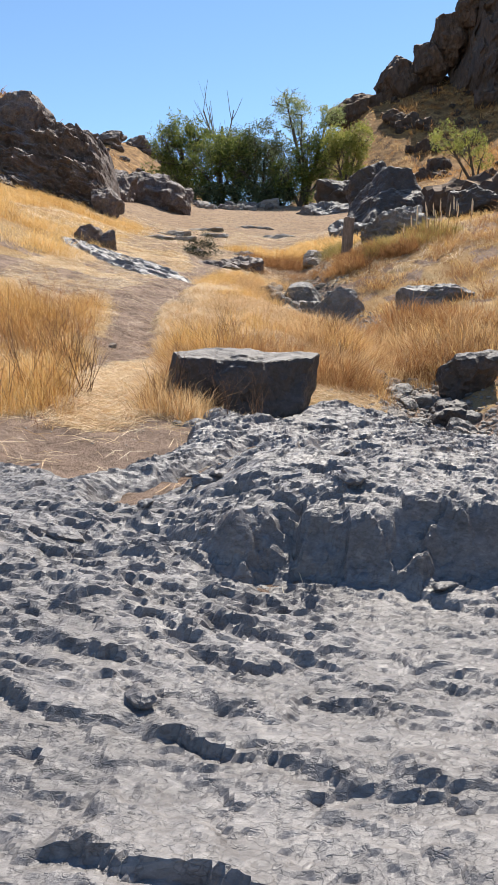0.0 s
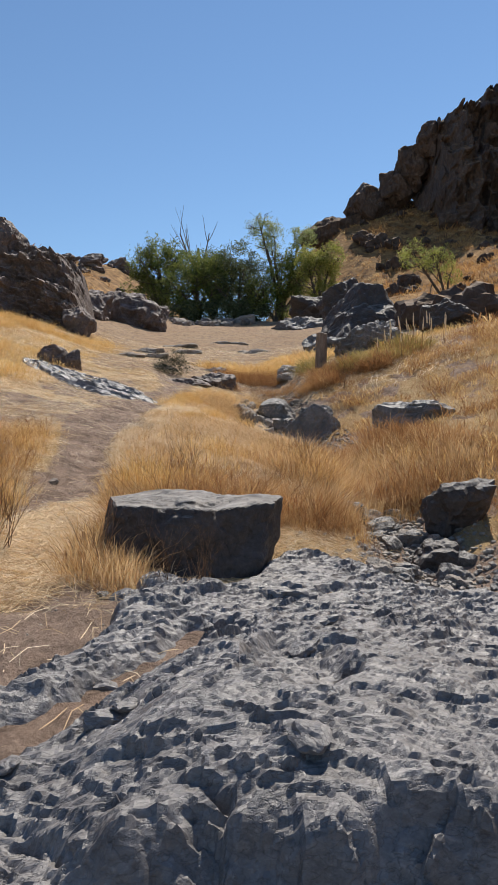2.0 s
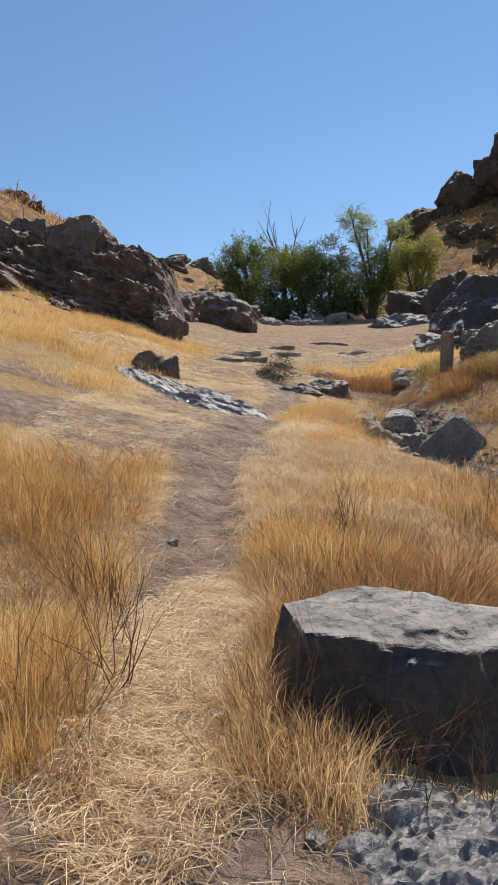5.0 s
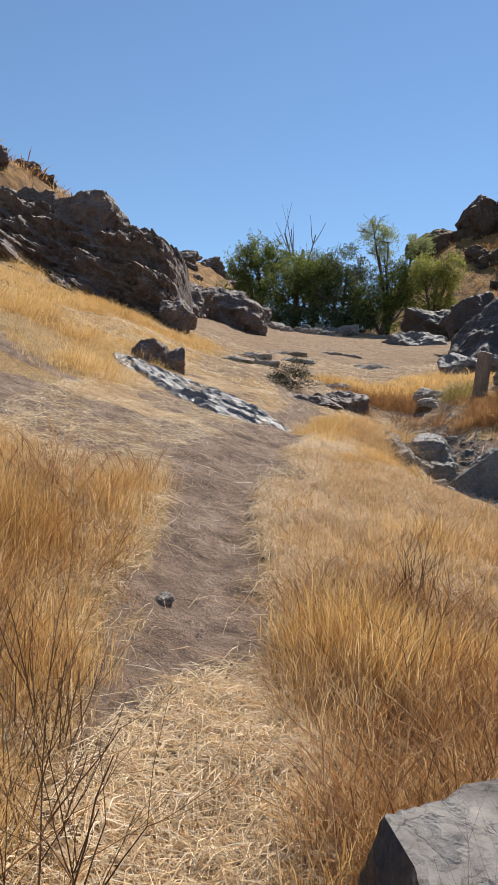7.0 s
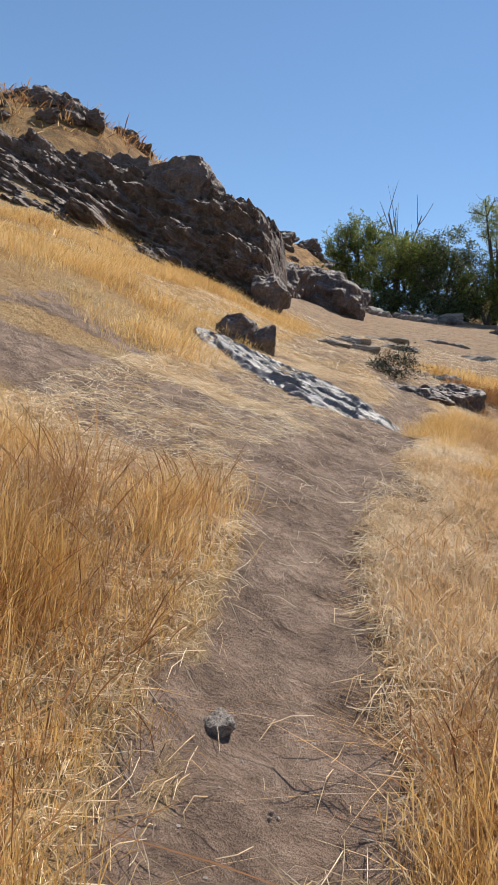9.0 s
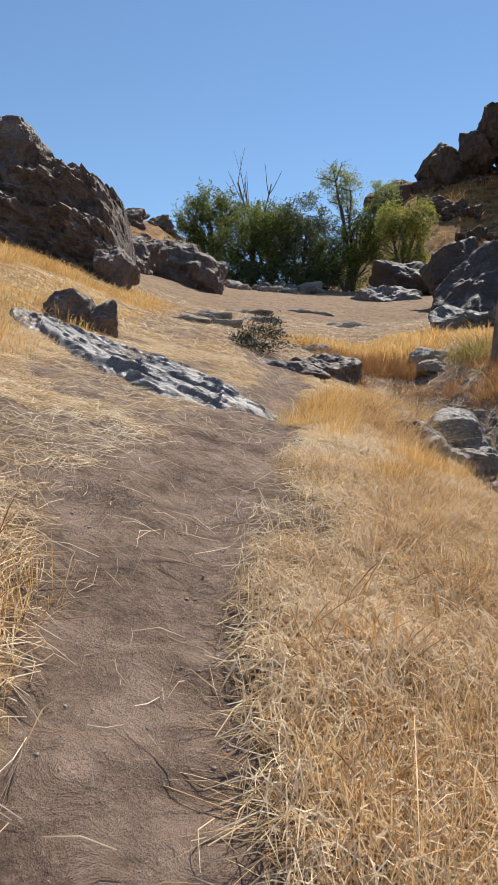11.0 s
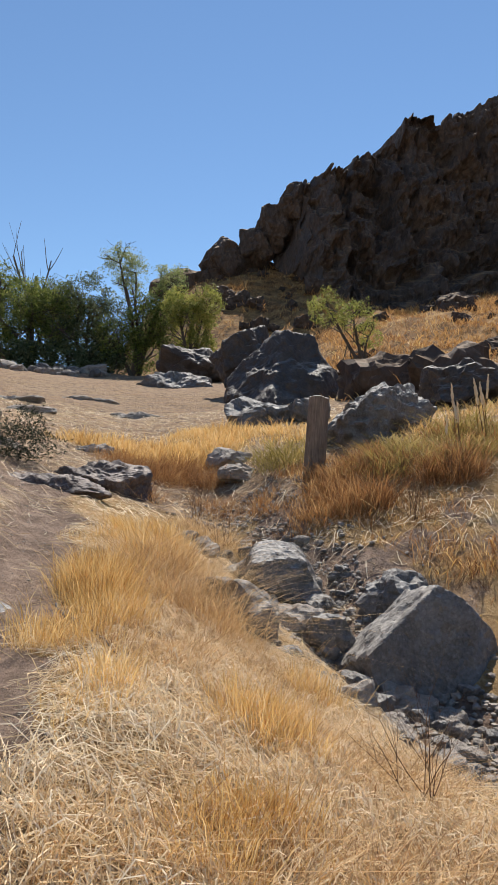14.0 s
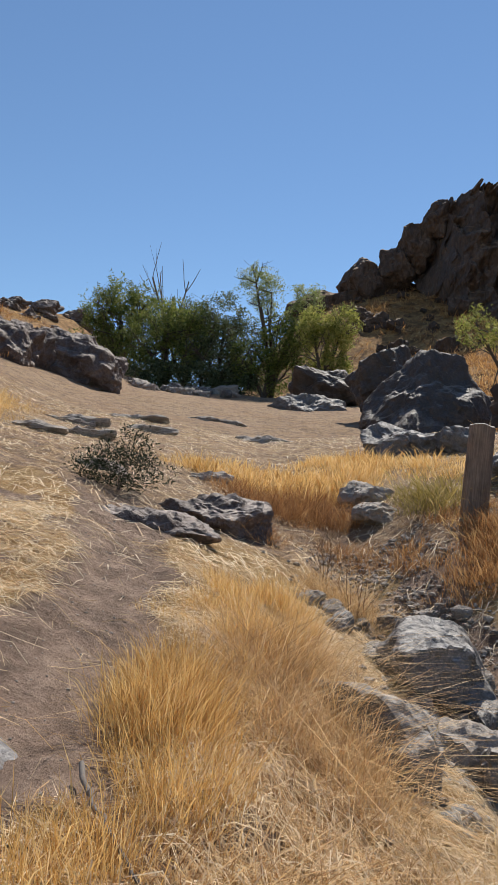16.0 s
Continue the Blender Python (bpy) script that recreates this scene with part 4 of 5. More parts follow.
grass("golden_grass", 4800, 28, (-9.0, -1.4, 6.0, 13.4), lambda x, y: left_near(x, y) * np.clip(0.75 + wobble(x, y, 0.8, 161), 0.1, 1), 101, 0.58, 0.06, 0.0023, GRASS_GOLD, "tall golden dry grass beside the dirt trail", 1.4, 0.35, full=False)
grass("faded_grass", 3600, 24, (-1.6, 2.0, 6.8, 13.5), lambda x, y: mid_near(x, y) * np.clip(0.6 + wobble(x, y, 0.7, 163), 0.08, 1), 103, 0.46, 0.07, 0.0022, GRASS_PALE, "faded dry grass behind the boulder", 1.5, 0.6, full=False, flops=0.15)
grass("golden_grass", 1200, 18, (-1.6, 2.0, 7.4, 13.5), lambda x, y: mid_near(x, y) * np.clip(0.2 + 1.3 * wobble(x, y, 0.9, 165), 0, 1), 104, 0.55, 0.06, 0.0028, GRASS_GOLD, "tall golden grass tufts behind the boulder", 1.4, full=False)
grass("rusty_grass", 1300, 14, (-1.6, 2.0, 6.8, 13.5), mid_near, 105, 0.56, 0.07, 0.0025, GRASS_RUST, "rust-brown dry weeds among golden grass", 2.2, 1.0)
grass("rusty_grass", 700, 14, (-5.0, -1.6, 6.3, 12.5), left_near, 107, 0.62, 0.07, 0.0025, GRASS_RUST, "rust-brown dry weeds beside the trail", 2.2, 1.0)
grass("golden_grass", 6000, 12, (-12, -3.4, 15.5, 31), lambda x, y: tall_cover(x, y) * (x < -3.4) * np.clip(0.75 + wobble(x, y, 1.5, 191), 0.1, 1), 109, 0.34, 0.10, 0.0042, GRASS_GOLD, "golden dry grass on the bank below the outcrop", 1.6, full=False)
grass("golden_grass", 1500, 26, (-1.4, 1.6, 14.8, 22.8), lambda x, y: tall_cover(x, y) * (x < stream_x(y) - 0.3) * np.clip(0.6 + 1.2 * wobble(x, y, 0.35, 173), 0.02, 1), 111, 0.38, 0.06, 0.0020, GRASS_GOLD, "thick golden grass clump at the trail's edge", 1.4, 0.55, full=False)
grass("faded_grass", 700, 16, (-0.6, 1.4, 16.8, 22.5), lambda x, y: np.clip(blob(x, y, 0.05, 18.9, 0.5, 1.1) + blob(x, y, 1.3, 22.2, 0.8, 0.6), 0, 1), 112, 0.42, 0.08, 0.0026, GRASS_PALE, "faded brown drooping grass over the stream bank", 1.3, 1.3, flops=0.3)
grass("rusty_grass", 900, 14, (-0.6, 2.4, 22.4, 27.4), lambda x, y: blob(x, y, 0.9, 24.8, 1.5, 2.4) * np.clip(0.45 + 1.3 * wobble(x, y, 0.7, 193), 0, 1), 135, 0.34, 0.10, 0.0035, GRASS_RUST, "low rust-brown dry grass along the gully", 1.6, 1.0, full=False, flops=0.2)
grass("rusty_grass", 900, 18, (1.6, 5.2, 21.2, 24.6), lambda x, y: np.clip(blob(x, y, 3.0, 23.1, 1.1, 0.7) + blob(x, y, 3.3, 22.0, 1.3, 0.6) + blob(x, y, 4.4, 21.8, 0.6, 0.5), 0, 1) * np.clip(0.75 + wobble(x, y, 0.6, 171), 0, 1), 114, 0.46, 0.08, 0.0035, GRASS_RUST, "rust-brown dry grass around the wooden post", 2.0, 0.9, full=False)
grass("faded_grass", 160, 18, (-1.1, 0.1, 6.75, 8.3), lambda x, y: np.clip(blob(x, y, -0.72, 7.15, 0.4, 0.3) + blob(x, y, -0.25, 6.95, 0.4, 0.15) + blob(x, y, -0.95, 7.8, 0.2, 0.5), 0, 1), 116, 0.30, 0.05, 0.002, GRASS_PALE, "faded grass at the foot of the boulder", 2.4, 0.7, full=False)
grass("golden_grass", 900, 16, (-2.2, 4.0, 25.5, 30.8), lambda x, y: tall_cover(x, y), 113, 0.42, 0.12, 0.007, GRASS_GOLD, "golden grass along the edge of the flat ground", 1.6, full=False)
grass("faded_grass", 1700, 20, (0.5, 4.2, 10.4, 15.8), lambda x, y: blob(x, y, 2.3, 13.0, 1.8, 2.3) * np.clip(0.7 + wobble(x, y, 0.8, 185), 0.05, 1), 129, 0.48, 0.08, 0.003, GRASS_PALE, "faded dry grass that hides the stream bed", 1.5, 0.6, full=False, flops=0.15)
grass("rusty_grass", 700, 16, (0.5, 4.4, 10.4, 15.8), lambda x, y: blob(x, y, 2.5, 13.0, 1.8, 2.3) * np.clip(0.3 + 1.2 * wobble(x, y, 0.9, 187), 0, 1), 131, 0.58, 0.08, 0.0035, GRASS_RUST, "rust-brown weeds over the stream bed", 2.0, 0.9, full=False)
grass("rusty_grass", 2300, 14, (2.6, 9.0, 6.0, 24.0), lambda x, y: tall_cover(x, y) * (x > stream_x(y)), 115, 0.46, 0.09, 0.005, GRASS_RUST, "brown dry grass and weeds beyond the stream bed", 1.8, 1.2, full=False)
grass("golden_grass", 1700, 14, (2.6, 9.0, 8.0, 28.0), lambda x, y: tall_cover(x, y) * (x > stream_x(y)), 117, 0.38, 0.09, 0.005, GRASS_GOLD, "dry yellow grass beyond the stream bed", 1.8, 1.2, full=False)
grass("half_green_grass", 300, 18, (2.4, 7.5, 21.5, 29.0), lambda x, y: np.clip(blob(x, y, 4.8, 22.6, 1.6, 0.9) + blob(x, y, 2.6, 24.6, 0.7, 0.8) + blob(x, y, 3.6, 33, 1.2, 3), 0, 1), 119, 0.48, 0.12, 0.006, WEED_GREEN, "half-green weeds around the wooden post", 2.2, 1.0)


def slopes(x, y):
    w = wobble(x, y, 6.0, 131)
    return np.clip(0.5 + w, 0, 1) * np.maximum.reduce([ramp(x, 7, 11), ramp(-x, 8, 11), 0.3 * ramp(y, 24, 30)])


grass("hillside_grass", 9000, 6, (-30, 60, 22, 100), lambda x, y: slopes(x, y) * (np.abs(x) > 7), 121, 0.5, 0.22, 0.035, GRASS_RUST, "brown dry grass tufts scattered over the hillside", 1.2, 0.8, full=False)
grass("hillside_grass", 3500, 7, (-30, 60, 22, 100), lambda x, y: slopes(x, y) * (np.abs(x) > 7), 123, 0.42, 0.2, 0.03, GRASS_GOLD, "yellow dry grass tufts scattered over the hillside", 1.2, 0.8, full=False)


grass("hillside_grass", 9000, 6, (7, 50, 30, 86), lambda x, y: np.clip(0.55 + 1.2 * wobble(x, y, 3.0, 133), 0, 1) * ramp(x - 0.12 * y, 3, 6), 125, 0.55, 0.25, 0.035, GRASS_HILL, "orange-brown dry grass tufts on the slope below the cliff", 1.2, 0.8, full=False)
grass("faded_grass", 3000, 22, (-1.6, 1.9, 10.2, 18.0), lambda x, y: ramp(x - trail_x(y), 0.3, 0.6) * (1 - ramp(x - stream_x(y), -1.0, -0.4)) * np.clip(0.45 + wobble(x, y, 0.6, 183), 0.05, 1), 127, 0.17, 0.07, 0.0022, GRASS_PALE, "short faded grass beside the dirt trail", 1.3, 1.1, full=False, flops=0.3)


def straw(name, count, box, cover, seed, length, width, label, loft=0.05):
    """Broken stalks lying on the ground in all directions."""
    r = np.random.RandomState(seed)
    x, y = scatter(count, box, lambda a, b: cover(a, b) * not_rock(a, b), seed + 1)
    n = len(x)
    a, ln = r.uniform(0, 2 * np.pi, n), length * r.uniform(0.3, 1.3, n) ** 1.5
    bend = r.normal(0, 0.25, n)
    way, side = np.stack([np.cos(a), np.sin(a)], 1), np.stack([-np.sin(a), np.cos(a)], 1)
    pts = []
    for s in (-0.5, 0.0, 0.5):
        xy = np.stack([x, y], 1) + way * (s * ln)[:, None] + side * (bend * ln * (0.25 - s * s))[:, None]
        z = surface(xy[:, 0], xy[:, 1]) + 0.004 + r.uniform(0, loft, n) * (0.4 + 0.6 * (s == 0))
        for e in (-1, 1):
            q = xy + side * (e * width / 2 * (1 if s == 0 else 0.7))
            pts.append(np.stack([q[:, 0], q[:, 1], z + e * 0.0012], 1))
    v = np.stack(pts, 1).reshape(-1, 3)
    i = (np.arange(n) * 6)[:, None, None]
    f = (i + np.array([[0, 1, 3, 2], [2, 3, 5, 4]])).reshape(-1, 4)
    return thing(name, mesh_from(name, v, f, False), STRAW, label, "straw", kind="stuff")


straw("straw", 52000, (-4.5, 2.2, 5.8, 14.0), lambda x, y: np.clip(straw_cover(x, y) + 0.02 * (y > 6.3), 0, 1), 141, 0.17, 0.0026, "flattened pale straw over the trodden ground")
straw("straw", 66000, (-4.5, 2.2, 12.0, 21.5), lambda x, y: np.clip(straw_cover(x, y) + 0.015, 0, 1), 143, 0.20, 0.003, "flattened pale straw beside the dirt trail")
straw("straw", 16000, (-2.3, -0.6, 6.4, 10.2), lambda x, y: blob(x, y, -1.35, 8.1, 0.6, 1.8), 149, 0.20, 0.003, "pale trampled straw lying along the trail")
straw("straw", 52000, (-1.7, 1.8, 10.0, 18.0), lambda x, y: ramp(x - trail_x(y) + 0.15 * wobble(x, y, 0.5, 53), 0.32, 0.55) * (1 - ramp(x - stream_x(y), -0.9, -0.3)) * np.clip(0.7 + wobble(x, y, 0.7, 51), 0.15, 1), 151, 0.22, 0.0038, "thick mat of pale broken straw beside the trail", 0.11)
straw("straw", 24000, (-8, 7, 20, 34), lambda x, y: np.clip(0.6 * straw_cover(x, y), 0, 1), 145, 0.24, 0.010, "thin pale straw over the flat ground")
straw("straw", 500, (-2.5, 1.5, 3.5, 6.6), lambda x, y: np.clip(0.3 + 0 * x, 0, 1), 147, 0.22, 0.004, "stray straws blown onto the bare rock")


def tubes(lines, sides=4):
    """lines: a list of (points (m, 3), radii (m)); one joined mesh of tapered tubes."""
    V, F, n0 = [], [], 0
    a = np.linspace(0, 2 * np.pi, sides, endpoint=False)
    for pts, rad in lines:
        pts = np.asarray(pts, float)
        t = np.gradient(pts, axis=0)
        t /= np.linalg.norm(t, axis=1)[:, None] + 1e-9
        ref = np.where(np.abs(t[:, 2:3]) > 0.9, np.array([[1.0, 0, 0]]), np.array([[0, 0, 1.0]]))
        b = np.cross(t, ref)
        b /= np.linalg.norm(b, axis=1)[:, None]
        c = np.cross(t, b)
        ring = pts[:, None] + (b[:, None] * np.cos(a)[None, :, None] + c[:, None] * np.sin(a)[None, :, None]) * np.asarray(rad)[:, None, None]
        m = len(pts)
        V.append(ring.reshape(-1, 3))
        i = np.arange(m - 1)[:, None] * sides + np.arange(sides)[None]
        j = np.arange(m - 1)[:, None] * sides + (np.arange(sides)[None] + 1) % sides
        F.append(n0 + np.stack([i, j, j + sides, i + sides], -1).reshape(-1, 4))
        n0 += m * sides
    return np.concatenate(V), np.concatenate(F)


def limb(r, start, way, length, radius, depth, lines, spread=0.6, wander=0.25, up=0.15, fork=(2, 4), taper=0.45):
    """Grows one limb and its forks into lines; returns nothing."""
    m = 6
    pts, p, d = [], np.array(start, float), np.array(way, float)
    for i in range(m):
        pts.append(p.copy())
        d = d + r.normal(0, wander, 3) * 0.5 + np.array([0, 0, up * 0.3])
        d /= np.linalg.norm(d)
        p = p + d * length / (m - 1)
    lines.append((np.array(pts), np.linspace(radius, radius * taper, m)))
    if depth > 0:
        for _ in range(r.randint(*fork)):
            k = r.randint(2, m)
            side = r.normal(0, 1, 3)
            side -= d * (side @ d)
            side /= np.linalg.norm(side)
            limb(r, pts[k], d * (1 - spread * 0.5) + side * spread, length * r.uniform(0.5, 0.75), radius * (1 - (1 - taper) * k / (m - 1)) * 0.7, depth - 1, lines, spread, wander, up, fork, taper)


def leaf_mesh(name, points, size, seed, slim=0.5):
    r = np.random.RandomState(seed)
    n = len(points)
    a = r.normal(size=(n, 3))
    a /= np.linalg.norm(a, axis=1)[:, None]
    b = np.cross(a, r.normal(size=(n, 3)))
    b /= np.linalg.norm(b, axis=1)[:, None]
    s = size * r.uniform(0.6, 1.4, n)[:, None]
    a, b = a * s, b * s * slim
    v = np.stack([points - a, points + b * 0.5, points + a, points - b * 0.5], 1).reshape(-1, 3)
    f = np.arange(4 * n).reshape(-1, 4)
    return mesh_from(name, v, f, False)


def tree(base, lobes, leaves, leaf, material, label, seed, trunk=0.16, lean=(0, 0), gap=0.1, bark=None, shade_gap=0.35, name="tree"):
    """A tree at base (x, y): a tapered trunk whose limbs carry lobes (dx, dy, z, rx, ry, rz) of many small leaves."""
    r = np.random.RandomState(seed)
    z0 = float(surface(*base)[0]) - 0.1
    ob = thing(name, None, None, label, "tree" if name == "tree" else "shrub", pose(base[0], base[1], z0))
    lines, cloud = [], []
    tot = sum(l[3] * l[4] * l[5] for l in lobes)
    for l in lobes:
        c = np.array(l[:3], float)
        mid_ = np.array([lean[0] * 0.4 + c[0] * 0.25, lean[1] * 0.4 + c[1] * 0.25, c[2] * 0.45])
        s = np.linspace(0, 1, 8)[:, None]
        pts = (1 - s) ** 2 * np.zeros(3) + 2 * s * (1 - s) * mid_ + s * s * c
        pts = pts + r.normal(0, 0.04 * c[2] / 4, pts.shape) * s
        lines.append((pts, np.linspace(trunk, trunk * 0.3, 8)))
        for _ in range(7):
            k = r.randint(4, 8)
            way = r.normal(0, 1, 3) * np.array(l[3:]) + (0, 0, l[5] * 0.6)
            reach = np.linalg.norm(way)
            limb(r, pts[k], way / reach, min(reach, max(l[3:]) * 1.0), trunk * 0.28, 1, lines, 0.6, 0.3, 0.2)
        n = int(leaves * l[3] * l[4] * l[5] / tot)
        q = r.normal(size=(3 * n, 3))
        q /= np.linalg.norm(q, axis=1)[:, None]
        rad = r.uniform(0.15, 1.0, 3 * n) ** 0.45 * (1 + 0.28 * smooth_noise(q * 2.3, seed + 7) + 0.18 * smooth_noise(q * 5.1, seed + 8))
        q = c + q * rad[:, None] * np.array(l[3:])
        dense = smooth_noise(q / (0.45 * np.mean(l[3:]) * 0.6 + 0.2), seed + 3)
        cloud.append(q[dense > gap - shade_gap][:n])
    v, f = tubes(lines, 5)
    part("trunk", mesh_from("trunk", v, f), bark or BARK, ob, "dark branching trunk and limbs")
    part("crown", leaf_mesh("crown", np.concatenate(cloud), leaf, seed + 1), material, ob)
    return ob


WOOD = "trees at the edge of the flat ground"
tree((-5.4, 61.0), [(-0.3, 0, 5.2, 1.5, 1.4, 1.5), (-1.7, 0.3, 4.4, 1.4, 1.3, 1.5), (1.3, -0.2, 4.8, 1.3, 1.3, 1.5), (0, 0, 3.6, 2.6, 1.6, 2.0), (-0.9, 0, 1.8, 2.6, 1.4, 1.8)], 17000, 0.115, LEAF_GREEN, "broad green tree with yellowing edges", 201, gap=0.2)
tree((-2.4, 58.5), [(0, 0, 4.2, 1.9, 1.6, 1.7), (-1.5, 0, 2.8, 1.7, 1.4, 1.8), (1.3, 0.2, 4.0, 1.6, 1.5, 1.9), (0.2, -0.6, 1.6, 2.8, 1.2, 1.6)], 15000, 0.11, LEAF_GREEN, "dense dark green tree", 203, gap=0.14)
tree((0.9, 58.5), [(0.3, 0, 5.2, 1.5, 1.4, 1.6), (-1.3, 0, 4.0, 1.7, 1.4, 1.9), (1.5, 0.1, 3.4, 1.7, 1.4, 1.9), (0.3, -0.5, 1.7, 2.8, 1.3, 1.6)], 16000, 0.105, LEAF_OLIVE, "dense grey-green olive tree", 205, gap=0.14)
tree((-1.2, 60.5), [(0, 0, 4.8, 1.7, 1.5, 1.4), (-1.8, 0, 4.6, 1.2, 1.2, 1.2), (1.0, 0, 3.6, 2.6, 1.6, 2.2)], 12000, 0.11, LEAF_OLIVE, "tall dark olive tree behind others", 207, gap=0.16)
tree((4.2, 57.5), [(-1.3, 0, 7.3, 1.2, 1.1, 1.2), (-0.4, 0, 6.7, 0.9, 0.9, 1.2), (-0.9, 0, 5.7, 0.9, 0.9, 0.9), (1.9, 0.3, 6.7, 1.1, 1.0, 1.0), (1.5, 0.2, 5.5, 1.0, 0.9, 0.9)], 9000, 0.075, LEAF_WILLOW, "slender willow with thin see-through crown", 209, trunk=0.17, gap=0.3)
tree((3.7, 57.0), [(0.6, 0, 3.4, 1.8, 1.3, 1.9), (-1.4, 0, 2.2, 1.3, 1.1, 1.5), (1.9, 0, 4.2, 1.5, 1.1, 1.6), (1.2, 0, 1.6, 2.2, 1.1, 1.5)], 13000, 0.105, LEAF_GREEN, "bushy green willow undergrowth", 211, gap=0.16)
tree((6.9, 54.5), [(0, 0, 3.6, 1.5, 1.2, 1.5), (0.9, 0, 4.6, 1.2, 1.0, 1.2), (-0.9, 0, 4.4, 1.0, 0.9, 1.1), (0.3, 0, 1.9, 1.5, 1.0, 1.1)], 11000, 0.10, LEAF_LIME, "small yellow-green tree beside dark rocks", 213, gap=0.12)
tree((-0.8, 57.0), [(0, 0, 1.0, 3.6, 1.0, 1.1), (2.6, 0.2, 1.0, 2.2, 1.0, 1.1), (-2.4, 0.2, 1.0, 1.8, 0.9, 1.0)], 8000, 0.14, LEAF_OLIVE, "low dark scrub under the trees", 215, trunk=0.05, gap=0.0, name="shrub")
tree((13.3, 43.0), [(-0.9, 0, 3.2, 1.1, 1.0, 0.8), (-2.2, 0, 3.5, 1.0, 0.9, 0.9), (-0.2, 0, 2.3, 0.8, 0.7, 0.6)], 3200, 0.075, LEAF_LIME, "small leaning tree with thin yellow-green crown on the slope", 217, trunk=0.13, lean=(-1.2, 0), gap=0.25)


def snag():
    r = np.random.RandomState(301)
    z0 = float(surface(-2.7, 61.0)[0])
    ob = thing("dead_tree", None, None, "bare dead tree snag standing above green trees", "tree", pose(-2.7, 61.0, z0))
    lines = []
    for way, ln, rad in (((0.03, 0, 1), 6.2, 0.22), ((0.0, 0, 1), 5.2, 0.16)):
        limb(r, (0, 0, 0), np.array(way) / np.linalg.norm(way), ln, rad, 2, lines, 0.35, 0.06, 0.25, (2, 4), 0.4)
    v, f = tubes(lines, 5)
    part("trunk", mesh_from("trunk", v, f), DEAD_WOOD, ob)


snag()

# thorny shrub beside the trail
tree((-1.55, 23.6), [(0, 0, 0.36, 0.58, 0.5, 0.34), (0.15, 0, 0.62, 0.3, 0.28, 0.34), (-0.3, 0, 0.3, 0.35, 0.3, 0.28)], 3200, 0.028, LEAF_DARK, "small dark thorny shrub beside the trail", 221, trunk=0.012, gap=0.1, name="shrub")


def weed_mesh(name, seed, height, stems):
    r = np.random.RandomState(seed)
    lines = []
    for _ in range(stems):
        way = np.array([r.normal(0, 0.35), r.normal(0, 0.35), 1.0])
        limb(r, (r.normal(0, 0.04), r.normal(0, 0.04), 0), way / np.linalg.norm(way), height * r.uniform(0.6, 1.1), 0.0045, 2, lines, 0.5, 0.12, 0.15, (2, 5), 0.4)
    v, f = tubes(lines, 3)
    me = mesh_from(name, v, f)
    me.materials.append(WEED)
    return me


WEEDS = [weed_mesh("dry_weed", 400 + i, h, s) for i, (h, s) in enumerate([(0.6, 7), (0.5, 9), (0.75, 5), (0.4, 8)])]
r = np.random.RandomState(77)
spots = [(-1.72, 7.9), (-1.95, 8.3), (-1.8, 7.5), (-2.0, 8.9), (-0.15, 8.9), (-0.4, 8.5), (-2.25, 7.6), (-2.5, 8.3), (-2.15, 8.9), (-2.6, 9.4), (-2.3, 7.1), (-0.55, 7.12), (-0.25, 7.0), (0.05, 6.95), (-0.75, 7.25), (0.2, 8.9), (0.5, 9.4), (0.2, 10.2), (-0.5, 9.6), (0.9, 10.5), (1.2, 9.8), (-0.3, 11.0),
         (2.2, 16.9), (2.6, 17.3), (0.6, 15.9), (3.3, 20.9), (3.0, 21.6), (1.1, 21.9), (3.4, 9.2), (3.1, 8.6), (3.6, 11.0), (2.9, 12.4), (1.35, 12.2), (0.9, 22.8), (3.7, 22.0), (4.2, 21.4)]
for i, (x, y) in enumerate(spots):
    s = r.uniform(0.75, 1.15)
    ob = thing("dry_weed", WEEDS[i % 4], None, "leafless branching dry weed stalks in grass", "weed", pose(x, y, float(surface(x, y)[0]) - 0.02, 0, 0, r.uniform(0, 360)), "dry weeds")
    ob.scale = (s, s, s)


# ---- loose stones ----
STONES = [rock_mesh("stone", (0.5, 0.42, 0.32), 500 + i, 3, 10, 0.05) for i in range(6)]
for i, me in enumerate(STONES):
    me.materials.append(ROCK_GREY if i % 2 else ROCK_PALE)
r = np.random.RandomState(91)


def stone(x, y, s, group="loose stones of the stream bed"):
    ob = thing("stone", STONES[r.randint(6)], None, "loose grey stone in the dry stream bed", "stone", pose(x, y, float(surface(x, y)[0]) + 0.14 * s, r.uniform(-15, 15), r.uniform(-15, 15), r.uniform(0, 360)), group)
    ob.scale = (s, s, s * r.uniform(0.7, 1.1))


for _ in range(150):
    y = r.uniform(6.6, 12.5)
    stone(float(stream_x(y)) + r.normal(0, 0.38), y, 0.09 + 0.30 * r.uniform() ** 2.5)
for _ in range(190):
    y = r.uniform(16.8, 22.0)
    stone(float(stream_x(y)) - 0.1 + r.normal(0, 0.42), y, 0.09 + 0.26 * r.uniform() ** 2.5)
for _ in range(46):
    x = r.uniform(-4.6, 2.5)
    y = 55.5 + r.normal(0, 1.6) + 0.3 * x
    stone(x, y, 0.3 + 1.1 * r.uniform() ** 2, "stones below the trees")


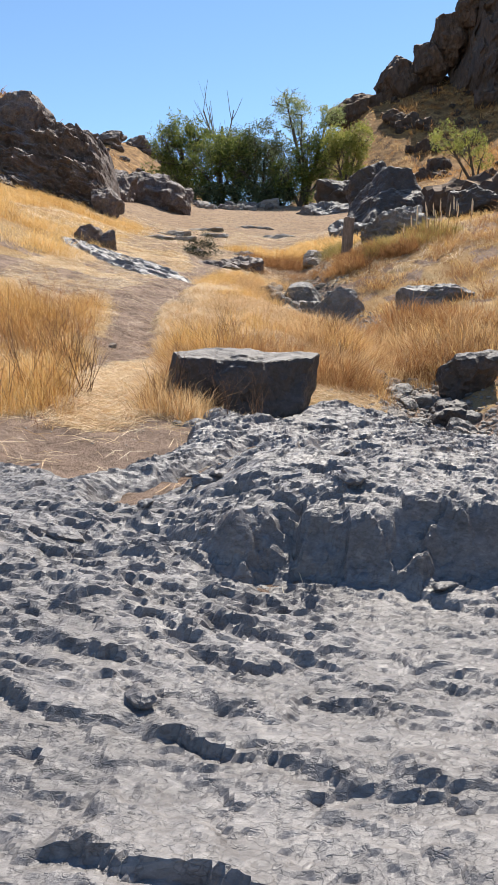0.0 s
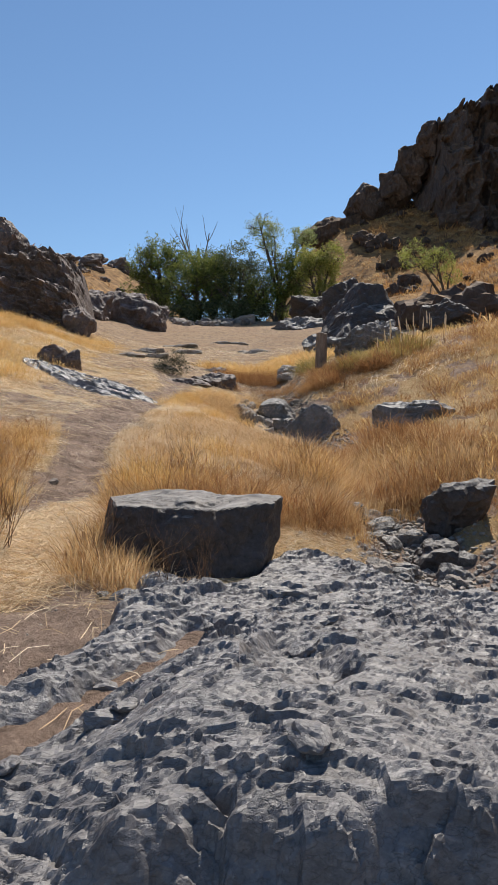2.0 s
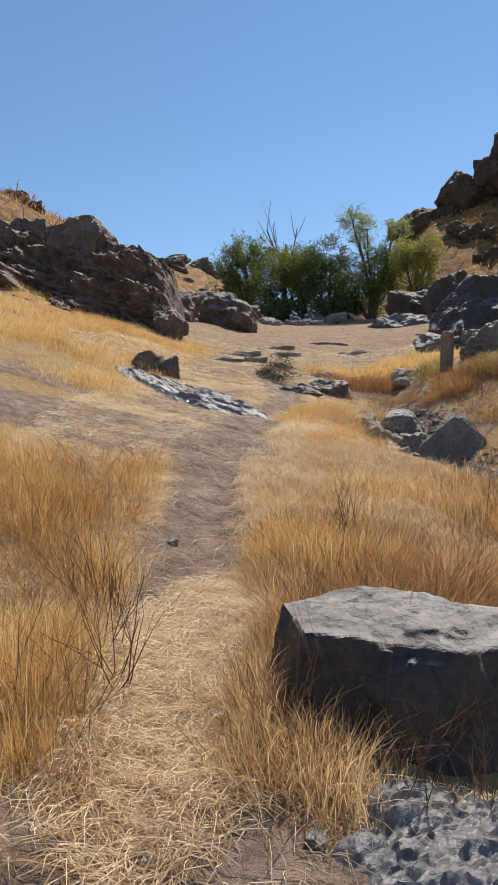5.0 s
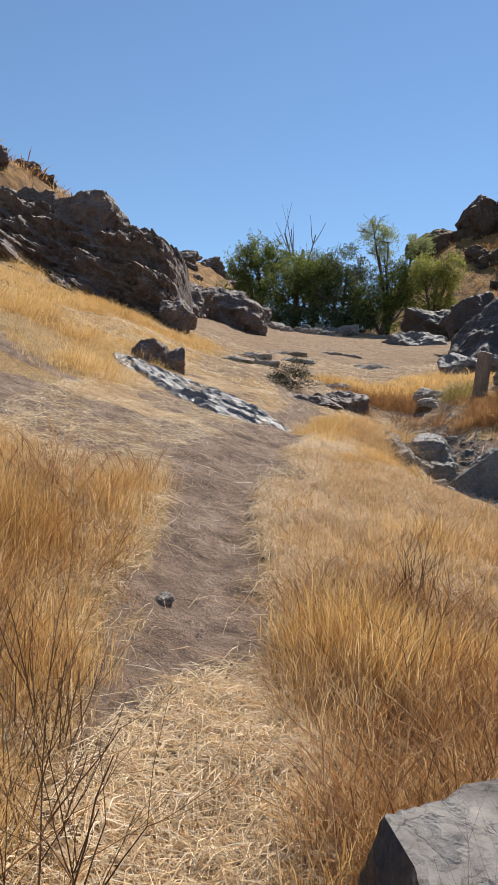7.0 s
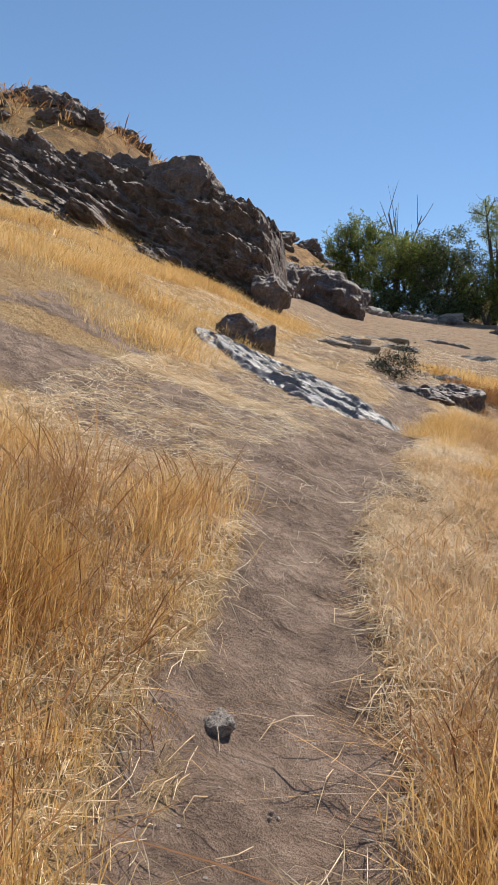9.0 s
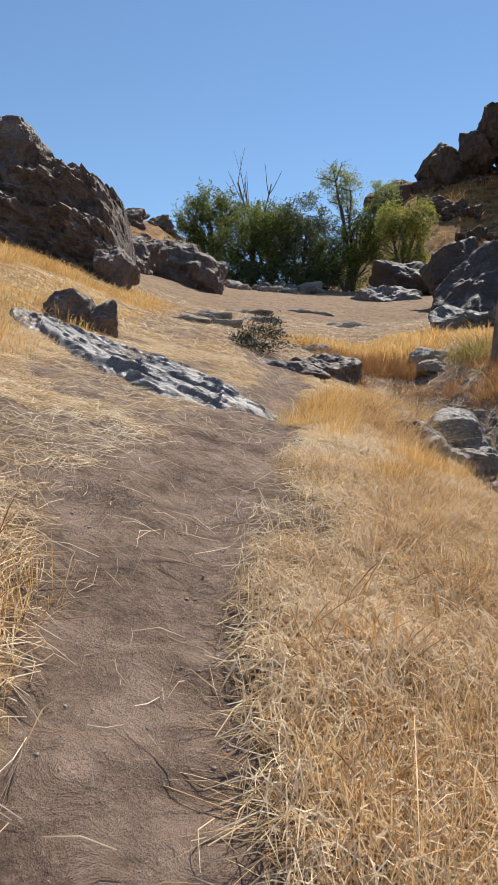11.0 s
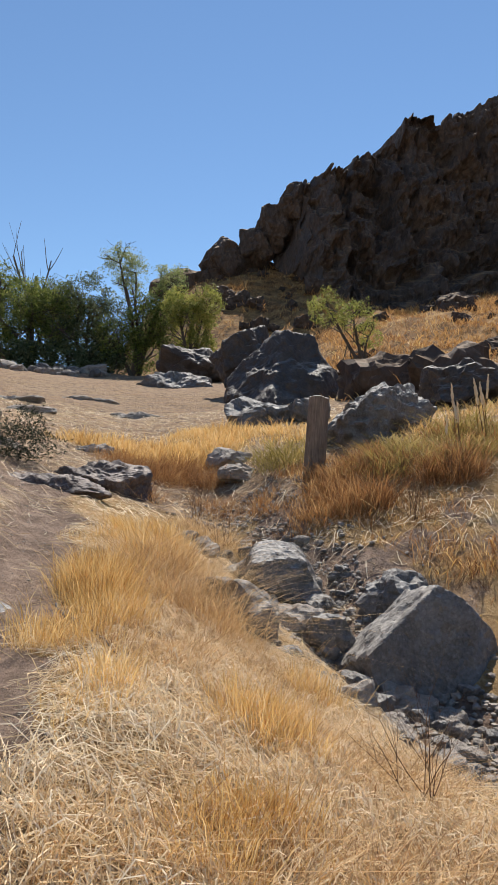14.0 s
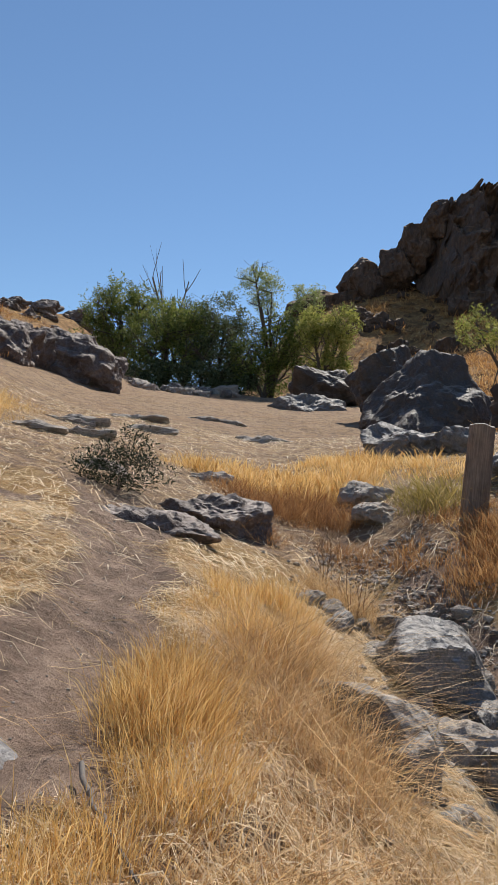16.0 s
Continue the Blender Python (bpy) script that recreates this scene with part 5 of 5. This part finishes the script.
def pebbles(count, seed):
    """Fine gravel of the stream bed and crumbs of dirt on the trail."""
    r = np.random.RandomState(seed)
    v0, f0 = ico(1)
    y = r.uniform(6, 24, count)
    bed = r.uniform(0, 1, count) < 0.75
    x = np.where(bed, stream_x(y) + r.normal(0, 0.45, count), trail_x(y) + r.normal(0, 0.45, count))
    s = np.where(bed, 0.012 + 0.045 * r.uniform(0, 1, count) ** 3, 0.003 + 0.011 * r.uniform(0, 1, count) ** 4)
    p = np.stack([x, y, surface(x, y) + np.where(bed, 0.3, 0.0) * s], 1)
    k = r.uniform(0.6, 1.2, (count, len(v0), 1))
    v = p[:, None] + v0[None] * k * s[:, None, None] * np.array([1, 1, 0.65])
    f = (np.arange(count) * len(v0))[:, None, None] + f0[None]
    return thing("gravel", mesh_from("gravel", v.reshape(-1, 3), f.reshape(-1, 3), False), ROCK_PALE, "fine grey gravel and crumbs of earth", "gravel", kind="stuff")


pebbles(12000, 93)

for x, y, s in ((-1.94, 10.49, 0.14), (-0.63, 6.72, 0.10), (-2.74, 29.35, 0.26), (-1.2, 14.9, 0.08)):
    stone(x, y, s, "stones on the trail")


# ---- dead branch and seed spikes ----
def dead_branch(points, radius, label):
    pts = np.array([(x, y, float(surface(x, y)[0]) + h) for x, y, h in points])
    t = np.linspace(0, len(pts) - 1, 22)
    q = np.stack([np.interp(t, range(len(pts)), pts[:, i]) for i in range(3)], 1) + np.random.RandomState(5).normal(0, 0.008, (22, 3))
    v, f = tubes([(q, np.linspace(radius, radius * 0.35, 22))], 7)
    return thing("dead_branch", mesh_from("dead_branch", v, f), DEAD_WOOD, label, "branch")


dead_branch([(-1.05, 17.4, 0.05), (-0.95, 17.1, 0.06), (-0.82, 16.8, 0.05), (-0.7, 16.55, 0.03)], 0.011, "grey dead branch lying in dry grass")
dead_branch([(2.1, 16.9, 0.02), (2.35, 17.4, 0.25), (2.7, 17.9, 0.42), (3.1, 18.2, 0.46)], 0.008, "thin bare dead twig arching over the stream bed")
dead_branch([(0.2, 16.2, 0.03), (0.55, 16.5, 0.06), (0.8, 16.6, 0.03)], 0.008, "thin dead twig lying on straw")


def seed_spike(seed):
    r = np.random.RandomState(seed)
    v1, f1 = tubes([(np.array([(0, 0, 0), (0.01, 0, 0.25), (0.03, 0.01, 0.55)]), np.array([0.007, 0.006, 0.005]))], 5)
    z = np.linspace(0.5, 0.85, 16)
    core = np.stack([0.03 + 0.05 * (z - 0.5), 0.01 + 0 * z, z], 1)
    v2, f2 = tubes([(core, 0.022 * np.sin(np.linspace(0.5, 3.0, 16)) * r.uniform(0.7, 1.3, 16))], 7)
    return v1, f1, v2 + r.normal(0, 0.004, v2.shape), f2


SPIKES = [seed_spike(600 + i) for i in range(2)]
SHARED = [(mesh_from("stem", a, b_), mesh_from("seed_head", c_, d_)) for a, b_, c_, d_ in SPIKES]
for stem, head in SHARED:
    stem.materials.append(WEED)
    head.materials.append(STRAW)
for i in range(16):
    x, y = 4.4 + r.uniform(0, 2.2), 21.6 + r.uniform(0, 1.6)
    ob = thing("seed_spike_plant", None, None, "tall dry weed with a pale fluffy seed spike", "weed", pose(x, y, float(surface(x, y)[0]) - 0.02, r.uniform(-9, 9), r.uniform(-4, 14), r.uniform(0, 360)), "seed spikes beyond the post")
    s = r.uniform(0.8, 1.25)
    ob.scale = (s, s, s)
    for name, me in zip(("stem", "seed_head"), SHARED[i % 2]):
        o = new(name, me)
        o.parent = ob
